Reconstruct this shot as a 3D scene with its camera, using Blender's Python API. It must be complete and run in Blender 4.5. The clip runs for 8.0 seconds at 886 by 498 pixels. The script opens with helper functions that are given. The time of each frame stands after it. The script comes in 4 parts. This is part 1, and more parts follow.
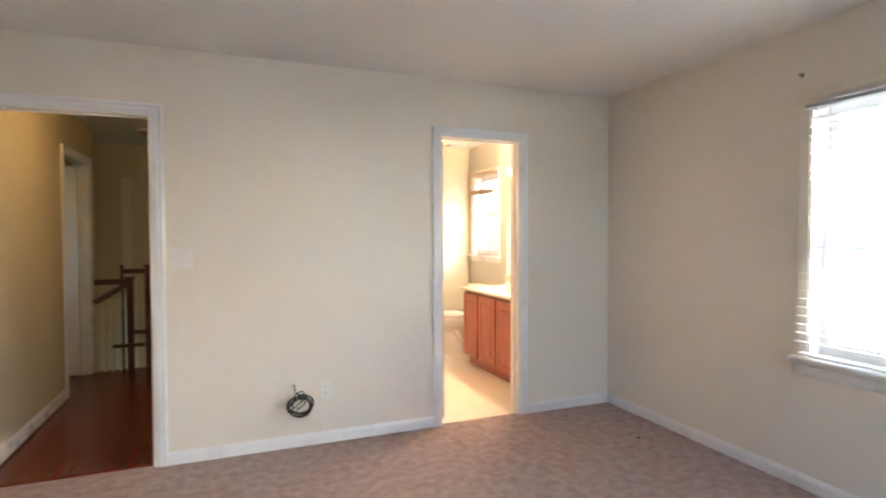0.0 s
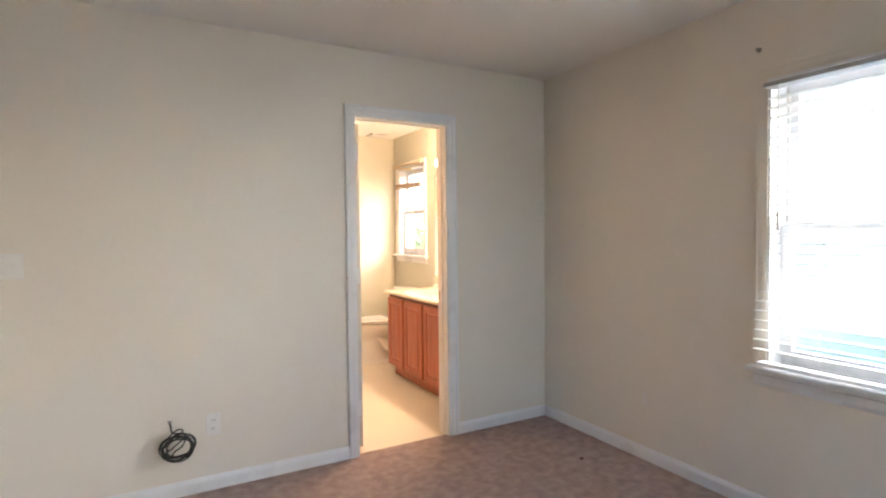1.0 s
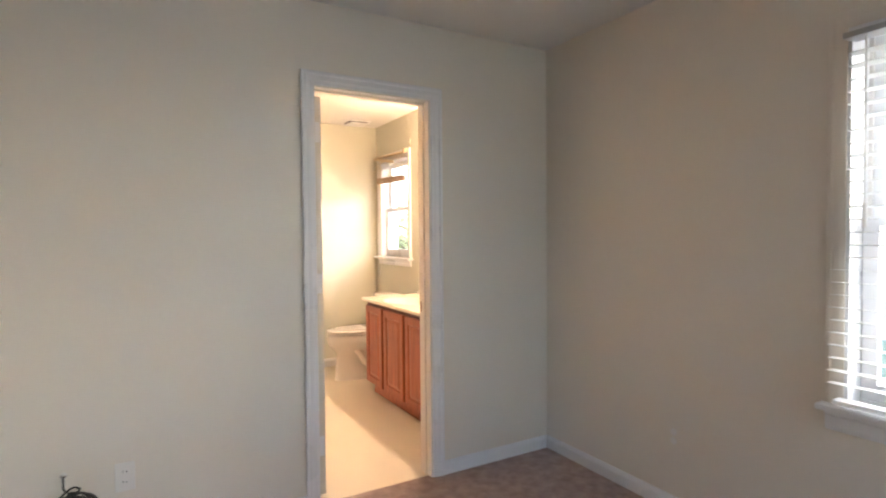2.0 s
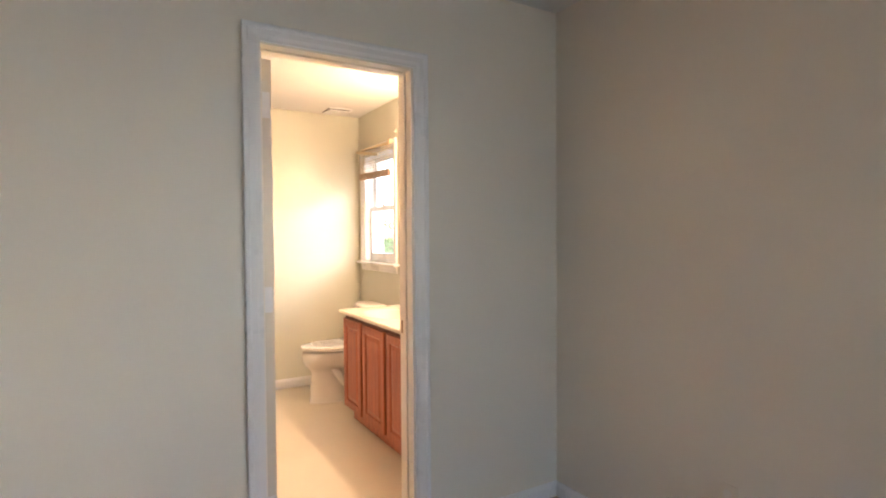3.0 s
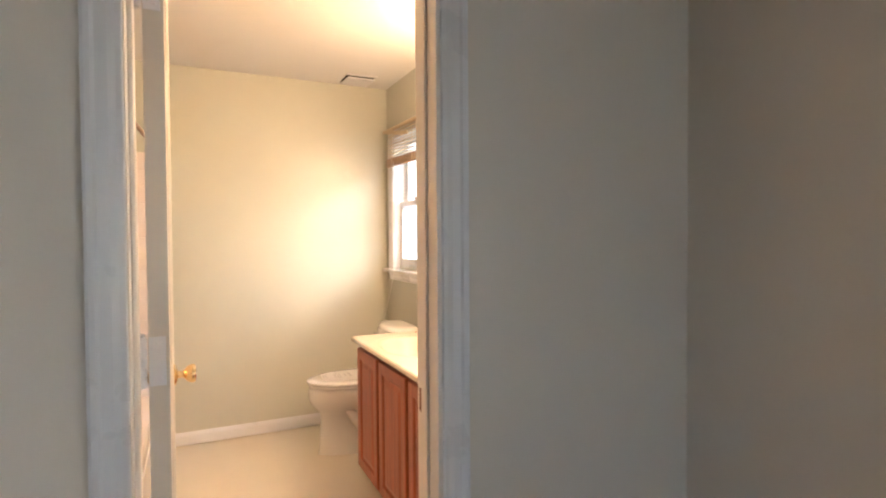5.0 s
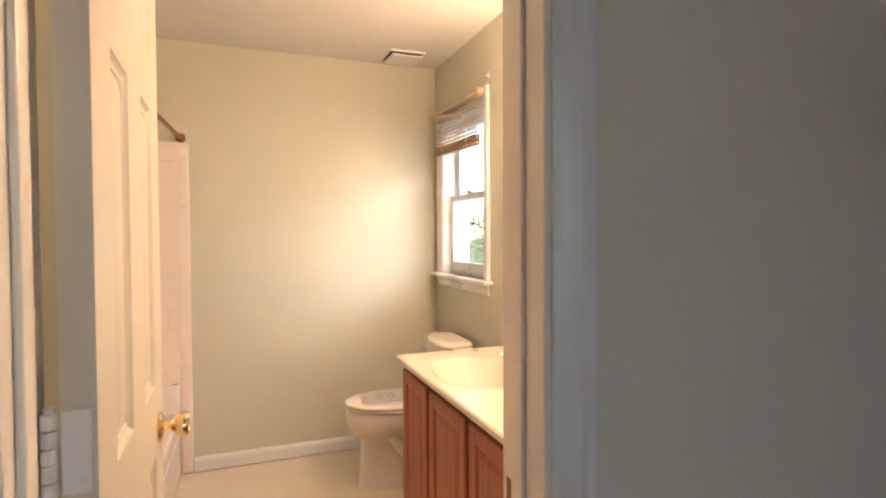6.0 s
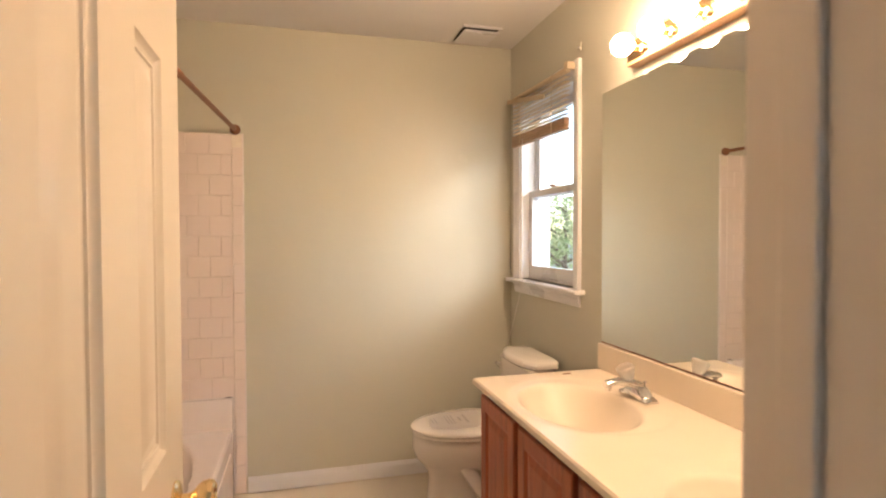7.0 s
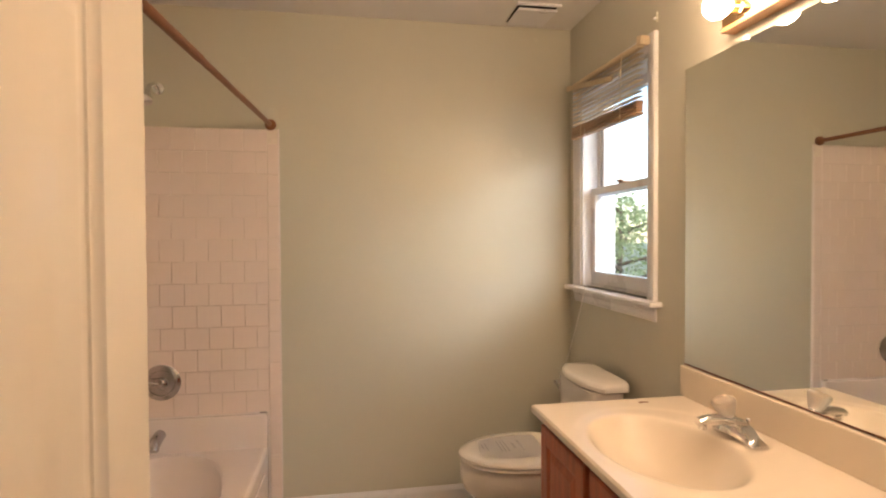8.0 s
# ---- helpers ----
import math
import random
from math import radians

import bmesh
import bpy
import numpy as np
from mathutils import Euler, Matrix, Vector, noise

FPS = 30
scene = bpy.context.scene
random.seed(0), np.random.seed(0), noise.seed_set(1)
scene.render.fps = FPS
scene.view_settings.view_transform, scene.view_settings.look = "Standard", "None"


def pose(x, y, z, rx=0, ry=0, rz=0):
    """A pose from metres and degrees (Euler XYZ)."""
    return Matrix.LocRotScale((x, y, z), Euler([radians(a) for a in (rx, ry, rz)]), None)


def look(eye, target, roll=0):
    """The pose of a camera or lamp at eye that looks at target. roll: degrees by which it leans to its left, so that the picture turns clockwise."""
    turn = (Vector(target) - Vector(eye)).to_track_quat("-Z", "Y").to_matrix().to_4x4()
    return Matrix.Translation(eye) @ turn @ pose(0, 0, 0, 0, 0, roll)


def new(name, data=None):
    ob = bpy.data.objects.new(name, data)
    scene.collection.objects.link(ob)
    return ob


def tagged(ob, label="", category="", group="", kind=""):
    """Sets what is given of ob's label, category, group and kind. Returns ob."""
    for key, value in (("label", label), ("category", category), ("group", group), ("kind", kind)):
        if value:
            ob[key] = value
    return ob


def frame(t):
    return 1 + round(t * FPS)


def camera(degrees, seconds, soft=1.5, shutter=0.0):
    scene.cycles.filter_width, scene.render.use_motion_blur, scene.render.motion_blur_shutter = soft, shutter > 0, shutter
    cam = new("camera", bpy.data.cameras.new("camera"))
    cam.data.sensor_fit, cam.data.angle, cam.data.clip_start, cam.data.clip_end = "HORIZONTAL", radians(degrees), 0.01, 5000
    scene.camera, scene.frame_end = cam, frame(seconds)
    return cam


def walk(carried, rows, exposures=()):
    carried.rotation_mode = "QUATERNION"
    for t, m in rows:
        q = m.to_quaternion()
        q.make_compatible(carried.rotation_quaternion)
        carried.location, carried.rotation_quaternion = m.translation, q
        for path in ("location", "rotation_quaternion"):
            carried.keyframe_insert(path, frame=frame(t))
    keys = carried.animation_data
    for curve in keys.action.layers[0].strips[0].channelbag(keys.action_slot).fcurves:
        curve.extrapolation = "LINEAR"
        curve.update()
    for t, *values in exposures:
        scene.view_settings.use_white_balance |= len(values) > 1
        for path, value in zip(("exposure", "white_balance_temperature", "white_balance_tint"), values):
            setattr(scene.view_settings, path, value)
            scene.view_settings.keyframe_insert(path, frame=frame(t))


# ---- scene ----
cam = camera(79.8, 8.0, soft=2.0, shutter=0.4)
PATH = [
    (0, (-0.146, -0.222, 1.348), (0.59, 1.637, 1.296), -0.2),
    (0.5, (-0.058, -0.015, 1.336), (0.862, 1.759, 1.28), -0.3),
    (1, (0.126, 0.225, 1.344), (1.098, 1.973, 1.283), -0.6),
    (1.5, (0.294, 0.483, 1.329), (1.278, 2.223, 1.269), -0.6),
    (3, (0.794, 1.222, 1.329), (1.808, 2.944, 1.28), -0.4),
    (3.5, (0.904, 1.468, 1.321), (1.911, 3.196, 1.285), -0.4),
    (4, (1.043, 1.679, 1.328), (2.039, 3.413, 1.284), -0.4),
    (4.5, (1.207, 1.89, 1.329), (2.129, 3.664, 1.286), -0.4),
    (6, (1.438, 2.605, 1.339), (2.15, 4.473, 1.291), -0.3),
    (6.5, (1.478, 2.799, 1.336), (2.067, 4.71, 1.293), -0.2),
    (7, (1.466, 2.993, 1.343), (1.974, 4.927, 1.296), -0.2),
    (7.5, (1.475, 3.132, 1.335), (1.906, 5.084, 1.295), -0.2),
    (8, (1.518, 3.261, 1.347), (1.85, 5.232, 1.308), -0.3),
]
EXPOSURES = [(0, 4.27), (1, 4.02), (2.0, 3.75), (3, 3.68), (4, 3.60), (5, 3.33), (6, 3.06), (7, 2.70), (8, 2.36)]
walk(cam, [(t, look(eye, target, roll)) for t, eye, target, roll in PATH], EXPOSURES)

# ---- light: overcast sky, a soft sun, vanity bulbs ----
BULB_POWER = 15.0
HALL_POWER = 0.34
world = bpy.data.worlds.new("sky")
scene.world = world
world.use_nodes = True
wn = world.node_tree
sky = wn.nodes.new("ShaderNodeTexSky")
sky.sky_type = "NISHITA"
sky.sun_disc = False
sky.sun_elevation = radians(26)
sky.sun_rotation = radians(123.4)
sky.air_density, sky.dust_density = 1.0, 0.6
wn.nodes["Background"].inputs["Strength"].default_value = 0.135
wn.links.new(sky.outputs["Color"], wn.nodes["Background"].inputs["Color"])
sun = bpy.data.lights.new("sun", "SUN")
sun.energy, sun.angle, sun.color = 0.27, radians(24), (1.0, 0.985, 0.96)
sun_ob = new("sun", sun)
sun_ob.matrix_world = look((8.2, -5.4, 4.7), (0, 0, 0))


# ---- materials ----
def surface(name, base, rough=0.5, var=0.06, scale=6.0, fine=120.0, bump=0.0, bump_scale=300.0, metal=0.0, spec=0.5,
            stain=None, coat=0.0, stretch=(1, 1, 1), rand=0.0, rough_var=0.08):
    """Painted or plain surface: broad and fine variation of its colour, uneven gloss and fine relief."""
    m = bpy.data.materials.new(name)
    m.use_nodes = True
    nt = m.node_tree
    b = nt.nodes["Principled BSDF"]
    b.inputs["Roughness"].default_value = rough
    b.inputs["Metallic"].default_value = metal
    b.inputs["Specular IOR Level"].default_value = spec
    b.inputs["Coat Weight"].default_value = coat
    co = nt.nodes.new("ShaderNodeTexCoord")
    mp = nt.nodes.new("ShaderNodeMapping")
    mp.inputs["Scale"].default_value = stretch
    nt.links.new(co.outputs["Object"], mp.inputs["Vector"])
    n1 = nt.nodes.new("ShaderNodeTexNoise")
    n1.inputs["Scale"].default_value, n1.inputs["Detail"].default_value = scale, 5
    n2 = nt.nodes.new("ShaderNodeTexNoise")
    n2.inputs["Scale"].default_value, n2.inputs["Detail"].default_value = fine, 3
    for n in (n1, n2):
        nt.links.new(mp.outputs["Vector"], n.inputs["Vector"])
    mix = nt.nodes.new("ShaderNodeMix")
    mix.data_type = "RGBA"
    dark = tuple(max(0.0, c * (1 - var)) for c in base) if stain is None else stain
    lite = tuple(min(1.0, c * (1 + var)) for c in base)
    mix.inputs["A"].default_value = (*dark, 1)
    mix.inputs["B"].default_value = (*lite, 1)
    add = nt.nodes.new("ShaderNodeMath")
    add.operation = "MULTIPLY_ADD"
    add.inputs[1].default_value = 0.35
    nt.links.new(n2.outputs["Fac"], add.inputs[0])
    half = nt.nodes.new("ShaderNodeMath")
    half.operation = "MULTIPLY_ADD"
    half.inputs[1].default_value, half.inputs[2].default_value = 1.3, -0.33
    nt.links.new(n1.outputs["Fac"], half.inputs[0])
    nt.links.new(half.outputs[0], add.inputs[2])
    fac = add
    if rand:
        oi = nt.nodes.new("ShaderNodeObjectInfo")
        r = nt.nodes.new("ShaderNodeMath")
        r.operation = "MULTIPLY_ADD"
        r.inputs[1].default_value = rand
        nt.links.new(oi.outputs["Random"], r.inputs[0])
        nt.links.new(add.outputs[0], r.inputs[2])
        fac = r
    nt.links.new(fac.outputs[0], mix.inputs["Factor"])
    nt.links.new(mix.outputs["Result"], b.inputs["Base Color"])
    rr = nt.nodes.new("ShaderNodeMath")
    rr.operation = "MULTIPLY_ADD"
    rr.inputs[1].default_value, rr.inputs[2].default_value = rough_var, rough - rough_var / 2
    nt.links.new(n1.outputs["Fac"], rr.inputs[0])
    nt.links.new(rr.outputs[0], b.inputs["Roughness"])
    if bump:
        n3 = nt.nodes.new("ShaderNodeTexNoise")
        n3.inputs["Scale"].default_value, n3.inputs["Detail"].default_value = bump_scale, 4
        nt.links.new(mp.outputs["Vector"], n3.inputs["Vector"])
        bp = nt.nodes.new("ShaderNodeBump")
        bp.inputs["Strength"].default_value, bp.inputs["Distance"].default_value = bump, 0.004
        nt.links.new(n3.outputs["Fac"], bp.inputs["Height"])
        nt.links.new(bp.outputs["Normal"], b.inputs["Normal"])
    return m


def glass(name, rough=0.0, tint=(1, 1, 1)):
    m = bpy.data.materials.new(name)
    m.use_nodes = True
    b = m.node_tree.nodes["Principled BSDF"]
    b.inputs["Base Color"].default_value = (*tint, 1)
    b.inputs["Transmission Weight"].default_value = 1.0
    b.inputs["Roughness"].default_value = rough
    b.inputs["IOR"].default_value = 1.45
    return m


def glowing(name, colour, strength):
    m = bpy.data.materials.new(name)
    m.use_nodes = True
    b = m.node_tree.nodes["Principled BSDF"]
    b.inputs["Base Color"].default_value = (0.9, 0.9, 0.88, 1)
    b.inputs["Emission Color"].default_value = (*colour, 1)
    b.inputs["Emission Strength"].default_value = strength
    return m


PAINT_BED = surface("cream_wall_paint", (0.750, 0.697, 0.625), 0.38, 0.025, 1.3, 60, 0.10, 220, spec=0.4)
PAINT_BATH = surface("sage_wall_paint", (0.602, 0.594, 0.508), 0.26, 0.03, 1.5, 60, 0.06, 220, spec=0.22)
PAINT_HALL = surface("tan_wall_paint", (0.55, 0.47, 0.33), 0.55, 0.04, 1.2, 60, 0.12, 220)
CEILING = surface("flat_ceiling_paint", (0.74, 0.73, 0.71), 0.8, 0.03, 1.5, 90, 0.35, 140)
TRIM = surface("white_gloss_trim_paint", (0.78, 0.78, 0.80), 0.28, 0.012, 4, 90, 0.02, 90)
# jambs and stops: warm bounce light from the bathroom is put into this colour
JAMBPAINT = surface("warm_lit_gloss_jamb_paint", (0.83, 0.78, 0.72), 0.30, 0.02, 4, 90, 0.02, 90)
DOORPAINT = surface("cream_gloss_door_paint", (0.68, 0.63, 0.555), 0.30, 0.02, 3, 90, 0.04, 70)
CARPET = surface("taupe_carpet_pile", (0.50, 0.385, 0.36), 0.95, 0.22, 17, 240, 1.0, 300, spec=0.1, stain=(0.31, 0.225, 0.20))
VINYL = surface("cream_vinyl_floor", (0.77, 0.70, 0.585), 0.38, 0.05, 2.5, 30, 0.08, 60)
CHERRY = surface("red_cherry_floor", (0.13, 0.024, 0.014), 0.25, 0.35, 4, 60, 0.06, 60, stretch=(6, 0.6, 1), rand=0.25)
CHERRY_RAIL = surface("dark_cherry_rail", (0.075, 0.02, 0.012), 0.3, 0.3, 6, 60, 0.05, 60)
OAK = surface("cherry_stained_oak", (0.47, 0.135, 0.066), 0.36, 0.25, 9, 60, 0.2, 90, stretch=(5, 5, 0.28), stain=(0.20, 0.05, 0.022))
OAK_DARK = surface("dark_oak_face_frame", (0.13, 0.033, 0.015), 0.42, 0.2, 5, 70, 0.12, 90, stretch=(6, 6, 0.5))
MARBLE = surface("cream_cultured_marble", (0.80, 0.715, 0.605), 0.22, 0.03, 5, 30, 0.0, 60, spec=0.35, rough_var=0.015)
PORCELAIN = surface("white_porcelain", (0.80, 0.77, 0.73), 0.12, 0.015, 3, 40, coat=0.3)
TUBWHITE = surface("white_enamel", (0.86, 0.80, 0.79), 0.2, 0.02, 3, 40, coat=0.2)
TILE = surface("white_glazed_tile", (0.86, 0.765, 0.725), 0.16, 0.03, 8, 40, 0.03, 30, rand=0.3)
GROUT = surface("tan_grout", (0.83, 0.745, 0.67), 0.9, 0.25, 12, 150, 0.3, 400)
CHROME = surface("chrome", (0.72, 0.72, 0.73), 0.12, 0.03, 20, 100, metal=1.0, rough_var=0.06)
# dull chrome, its base darkened for the dark reflections on valve and spout
CHROME_DULL = surface("dull_dark_reflection_chrome", (0.48, 0.46, 0.465), 0.24, 0.12, 30, 120, metal=1.0)
BRASS = surface("polished_brass", (0.82, 0.62, 0.35), 0.16, 0.06, 20, 100, metal=1.0)
BRONZE = surface("oil_rubbed_bronze", (0.24, 0.105, 0.055), 0.42, 0.2, 20, 100, metal=0.5)
PLATE = surface("white_plastic_plate", (0.76, 0.74, 0.72), 0.35, 0.02, 10, 80)
BLACK = surface("black_cable_jacket", (0.018, 0.018, 0.018), 0.4, 0.3, 20, 90)
DARK = surface("dark_cavity", (0.02, 0.018, 0.016), 0.9, 0.2, 20, 90)
SLAT_WHITE = surface("white_blind_slat", (0.80, 0.80, 0.79), 0.4, 0.02, 10, 80)
# grey holds the shade on the blind headrail's front face
HEADRAIL = surface("shade_grey_headrail", (0.42, 0.42, 0.43), 0.35, 0.04, 10, 80)
SLAT_CREAM = surface("cream_wood_slat", (0.74, 0.62, 0.44), 0.5, 0.12, 8, 90, stretch=(1, 0.3, 4))
SLAT_TAN = surface("tan_wood_slat", (0.50, 0.35, 0.23), 0.5, 0.3, 8, 90, stretch=(1, 0.3, 4))


def let_light_through(m, colour, share):
    """Thin slats that pass some of the daylight behind them."""
    nt = m.node_tree
    tr = nt.nodes.new("ShaderNodeBsdfTranslucent")
    tr.inputs["Color"].default_value = (*colour, 1)
    mix = nt.nodes.new("ShaderNodeMixShader")
    mix.inputs["Fac"].default_value = share
    nt.links.new(nt.nodes["Principled BSDF"].outputs[0], mix.inputs[1])
    nt.links.new(tr.outputs[0], mix.inputs[2])
    nt.links.new(mix.outputs[0], nt.nodes["Material Output"].inputs["Surface"])


let_light_through(SLAT_WHITE, (0.80, 0.80, 0.80), 0.35)
let_light_through(SLAT_CREAM, (0.80, 0.70, 0.52), 0.25)
BAR_WOOD = surface("honey_oak_light_bar", (0.42, 0.24, 0.12), 0.3, 0.2, 8, 80, stretch=(5, 0.6, 5))
PAPER = surface("white_paper", (0.86, 0.84, 0.83), 0.8, 0.03, 12, 100, 0.2, 40)
INK = surface("grey_ink", (0.64, 0.62, 0.62), 0.8, 0.05, 10, 80)
GRASS = surface("lawn_grass", (0.19, 0.20, 0.12), 0.9, 0.3, 0.6, 8, 0.6, 30)
BARK = surface("brown_bark", (0.12, 0.085, 0.06), 0.9, 0.35, 8, 60, 0.8, 40, stretch=(4, 4, 0.7))
LEAF = surface("green_leaf", (0.26, 0.31, 0.15), 0.5, 0.40, 1.2, 12)
SIDING = surface("pale_vinyl_siding", (0.62, 0.62, 0.60), 0.6, 0.06, 1, 20)
ROOF = surface("pale_asphalt_shingle", (0.34, 0.30, 0.26), 0.9, 0.3, 3, 40, 0.4, 60)
let_light_through(LEAF, (0.42, 0.50, 0.20), 0.4)
PANE = glass("window_glass")
ACRYLIC = glass("clear_acrylic", 0.28, (1.0, 0.94, 0.91))
BULB = glowing("lit_frosted_bulb", (1.0, 0.67, 0.43), BULB_POWER)
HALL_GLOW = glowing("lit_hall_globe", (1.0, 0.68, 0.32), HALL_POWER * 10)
MIRROR = bpy.data.materials.new("silvered_mirror")
MIRROR.use_nodes = True
mb = MIRROR.node_tree.nodes["Principled BSDF"]
mb.inputs["Base Color"].default_value = (0.86, 0.88, 0.86, 1)
mb.inputs["Metallic"].default_value, mb.inputs["Roughness"].default_value = 1.0, 0.015


# ---- building helpers ----
def box(bm, x0, x1, y0, y1, z0, z1, bevel=0.0, seg=2):
    """One block in bm, its edges rounded by bevel."""
    made = bmesh.ops.create_cube(bm, size=1.0)["verts"]
    for v in made:
        v.co = Vector((x0 + (v.co.x + 0.5) * (x1 - x0), y0 + (v.co.y + 0.5) * (y1 - y0), z0 + (v.co.z + 0.5) * (z1 - z0)))
    if bevel:
        edges = list({e for v in made for e in v.link_edges})
        bmesh.ops.bevel(bm, geom=edges, offset=bevel, segments=seg, profile=0.5, affect="EDGES")
    return bm


def block(*args, **kw):
    return box(bmesh.new(), *args, **kw)


def tube(bm, points, r, sides=10, closed=False):
    """A round tube along points."""
    pts = [Vector(p) for p in points]
    n = len(pts)
    rings = []
    up = None
    for i, p in enumerate(pts):
        a = pts[(i - 1) % n] if (closed or i > 0) else p
        b = pts[(i + 1) % n] if (closed or i < n - 1) else p
        d = (b - a).normalized()
        if up is None:
            up = Vector((0, 0, 1)) if abs(d.z) < 0.9 else Vector((1, 0, 0))
        side = d.cross(up).normalized()
        up = side.cross(d).normalized()
        rad = r[i] if isinstance(r, (list, tuple)) else r
        rings.append([bm.verts.new(p + rad * (math.cos(k * math.tau / sides) * side + math.sin(k * math.tau / sides) * up)) for k in range(sides)])
    last = n if closed else n - 1
    for i in range(last):
        A, B = rings[i], rings[(i + 1) % n]
        for k in range(sides):
            bm.faces.new((A[k], A[(k + 1) % sides], B[(k + 1) % sides], B[k]))
    if not closed:
        bm.faces.new(rings[0])
        bm.faces.new(list(reversed(rings[-1])))
    return bm


def lathe(profile, m=Matrix(), sides=24):
    """A turned body from (radius, height) pairs, in the pose m."""
    bm = bmesh.new()
    rings = []
    for r, z in profile:
        rings.append([bm.verts.new(m @ Vector((r * math.cos(k * math.tau / sides), r * math.sin(k * math.tau / sides), z))) for k in range(sides)])
    for A, B in zip(rings, rings[1:]):
        for k in range(sides):
            bm.faces.new((A[k], A[(k + 1) % sides], B[(k + 1) % sides], B[k]))
    bm.faces.new(list(reversed(rings[0])))
    bm.faces.new(rings[-1])
    bmesh.ops.recalc_face_normals(bm, faces=bm.faces)
    return bm


def loft(sections, sides=40, power=2.0):
    """A skin over rounded sections (cx, cy, rx, ry, z), closed at both ends."""
    bm = bmesh.new()
    rings = []
    for cx, cy, rx, ry, z in sections:
        ring = []
        for k in range(sides):
            a = k * math.tau / sides
            c, s = math.cos(a), math.sin(a)
            ring.append(bm.verts.new((cx + rx * math.copysign(abs(c) ** (2 / power), c), cy + ry * math.copysign(abs(s) ** (2 / power), s), z)))
        rings.append(ring)
    for A, B in zip(rings, rings[1:]):
        for k in range(sides):
            bm.faces.new((A[k], A[(k + 1) % sides], B[(k + 1) % sides], B[k]))
    bm.faces.new(list(reversed(rings[0])))
    bm.faces.new(rings[-1])
    bmesh.ops.recalc_face_normals(bm, faces=bm.faces)
    return bm


def heightfield(x0, x1, y0, y1, nx, ny, height, bottom):
    """A moulded shell whose top follows height(x, y), its rim turned down to bottom and open below."""
    bm = bmesh.new()
    top = [[bm.verts.new((x0 + (x1 - x0) * i / nx, y0 + (y1 - y0) * j / ny, 0)) for j in range(ny + 1)] for i in range(nx + 1)]
    for row in top:
        for v in row:
            v.co.z = height(v.co.x, v.co.y)
    for i in range(nx):
        for j in range(ny):
            bm.faces.new((top[i][j], top[i + 1][j], top[i + 1][j + 1], top[i][j + 1]))
    rim = [top[i][0] for i in range(nx + 1)] + [top[nx][j] for j in range(1, ny + 1)] + [top[i][ny] for i in range(nx - 1, -1, -1)] + [top[0][j] for j in range(ny - 1, 0, -1)]
    low = [bm.verts.new((v.co.x, v.co.y, bottom)) for v in rim]
    for k in range(len(rim)):
        bm.faces.new((rim[k], low[k], low[(k + 1) % len(rim)], rim[(k + 1) % len(rim)]))
    bmesh.ops.recalc_face_normals(bm, faces=bm.faces)
    if bm.faces[0].normal.z < 0:
        bmesh.ops.reverse_faces(bm, faces=bm.faces)
    return bm


def part(name, bm, material, parent=None, label="", smooth=False):
    """Links bm as one mesh object, under a thing or a part."""
    me = bpy.data.meshes.new(name)
    if smooth:
        for f in bm.faces:
            f.smooth = True
    bm.to_mesh(me)
    bm.free()
    me.materials.append(material)
    if smooth:
        me.set_sharp_from_angle(angle=radians(40))
    ob = new(name, me)
    if parent is not None:
        ob.parent = parent
        base = parent.matrix_basis.copy()
        if parent.parent is not None:
            base = parent.parent.matrix_basis @ parent.matrix_parent_inverse @ base
        ob.matrix_parent_inverse = base.inverted()
    if label:
        tagged(ob, label)
    return ob


def thing(name, at, label, category, group="", kind=""):
    """An empty at a thing's base, to carry its parts; parts are given in world coordinates."""
    ob = new(name)
    ob.matrix_basis = Matrix.Translation(at)
    ob.empty_display_size = 0.05
    return tagged(ob, label, category, group, kind)


def shell(name, blocks, material, label, category="wall"):
    """A piece of the setting out of blocks that butt against one another."""
    bm = bmesh.new()
    for b in blocks:
        box(bm, *b)
    return tagged(part(name, bm, material), label, category, kind="structure")


# ---- plan ----
WA, WAB = 3.245, 3.365            # bedroom and bathroom faces of the wall between them
WR, WO = 2.652, 2.802             # inner and outer faces of the outside wall
WB = 5.922                        # far wall of the bathroom
H = 2.44
XW, YS = -2.1, -1.3               # bedroom's other walls
D2A, D2B, DH = 1.212, 1.843, 2.050   # bathroom doorway
D1A, D1B = -1.392, -0.581            # hall doorway
BW = (0.40, 1.652, 0.70, 2.04)        # bedroom window opening: y, y, z, z
TW = (5.165, 5.785, 1.105, 2.06)     # bathroom window opening
MID = (WA + WAB) / 2
TUBX = 0.345

shell("floor_bedroom", [(XW, WR, YS, WA + 0.03, -0.12, 0.0)], CARPET, "taupe short-pile carpet over the whole bedroom", "carpet")
shell("floor_bathroom", [(TUBX - 0.1, WR, WA + 0.03, WB, -0.12, -0.006)], VINYL, "cream sheet vinyl bathroom floor", "floor")
shell("ceiling_bedroom", [(XW, WR, YS, MID, H, H + 0.12)], CEILING, "flat off-white bedroom ceiling", "ceiling")
shell("ceiling_bathroom", [(TUBX - 0.1, WR, MID, WB, H, H + 0.12)], CEILING, "flat off-white bathroom ceiling", "ceiling")
shell("wall_north", [(XW, D1A, WA, MID, 0, H), (D1A, D1B, WA, MID, DH, H), (D1B, D2A, WA, MID, 0, H), (D2A, D2B, WA, MID, DH, H), (D2B, WR, WA, MID, 0, H)],
      PAINT_BED, "cream painted bedroom wall with two doorways")
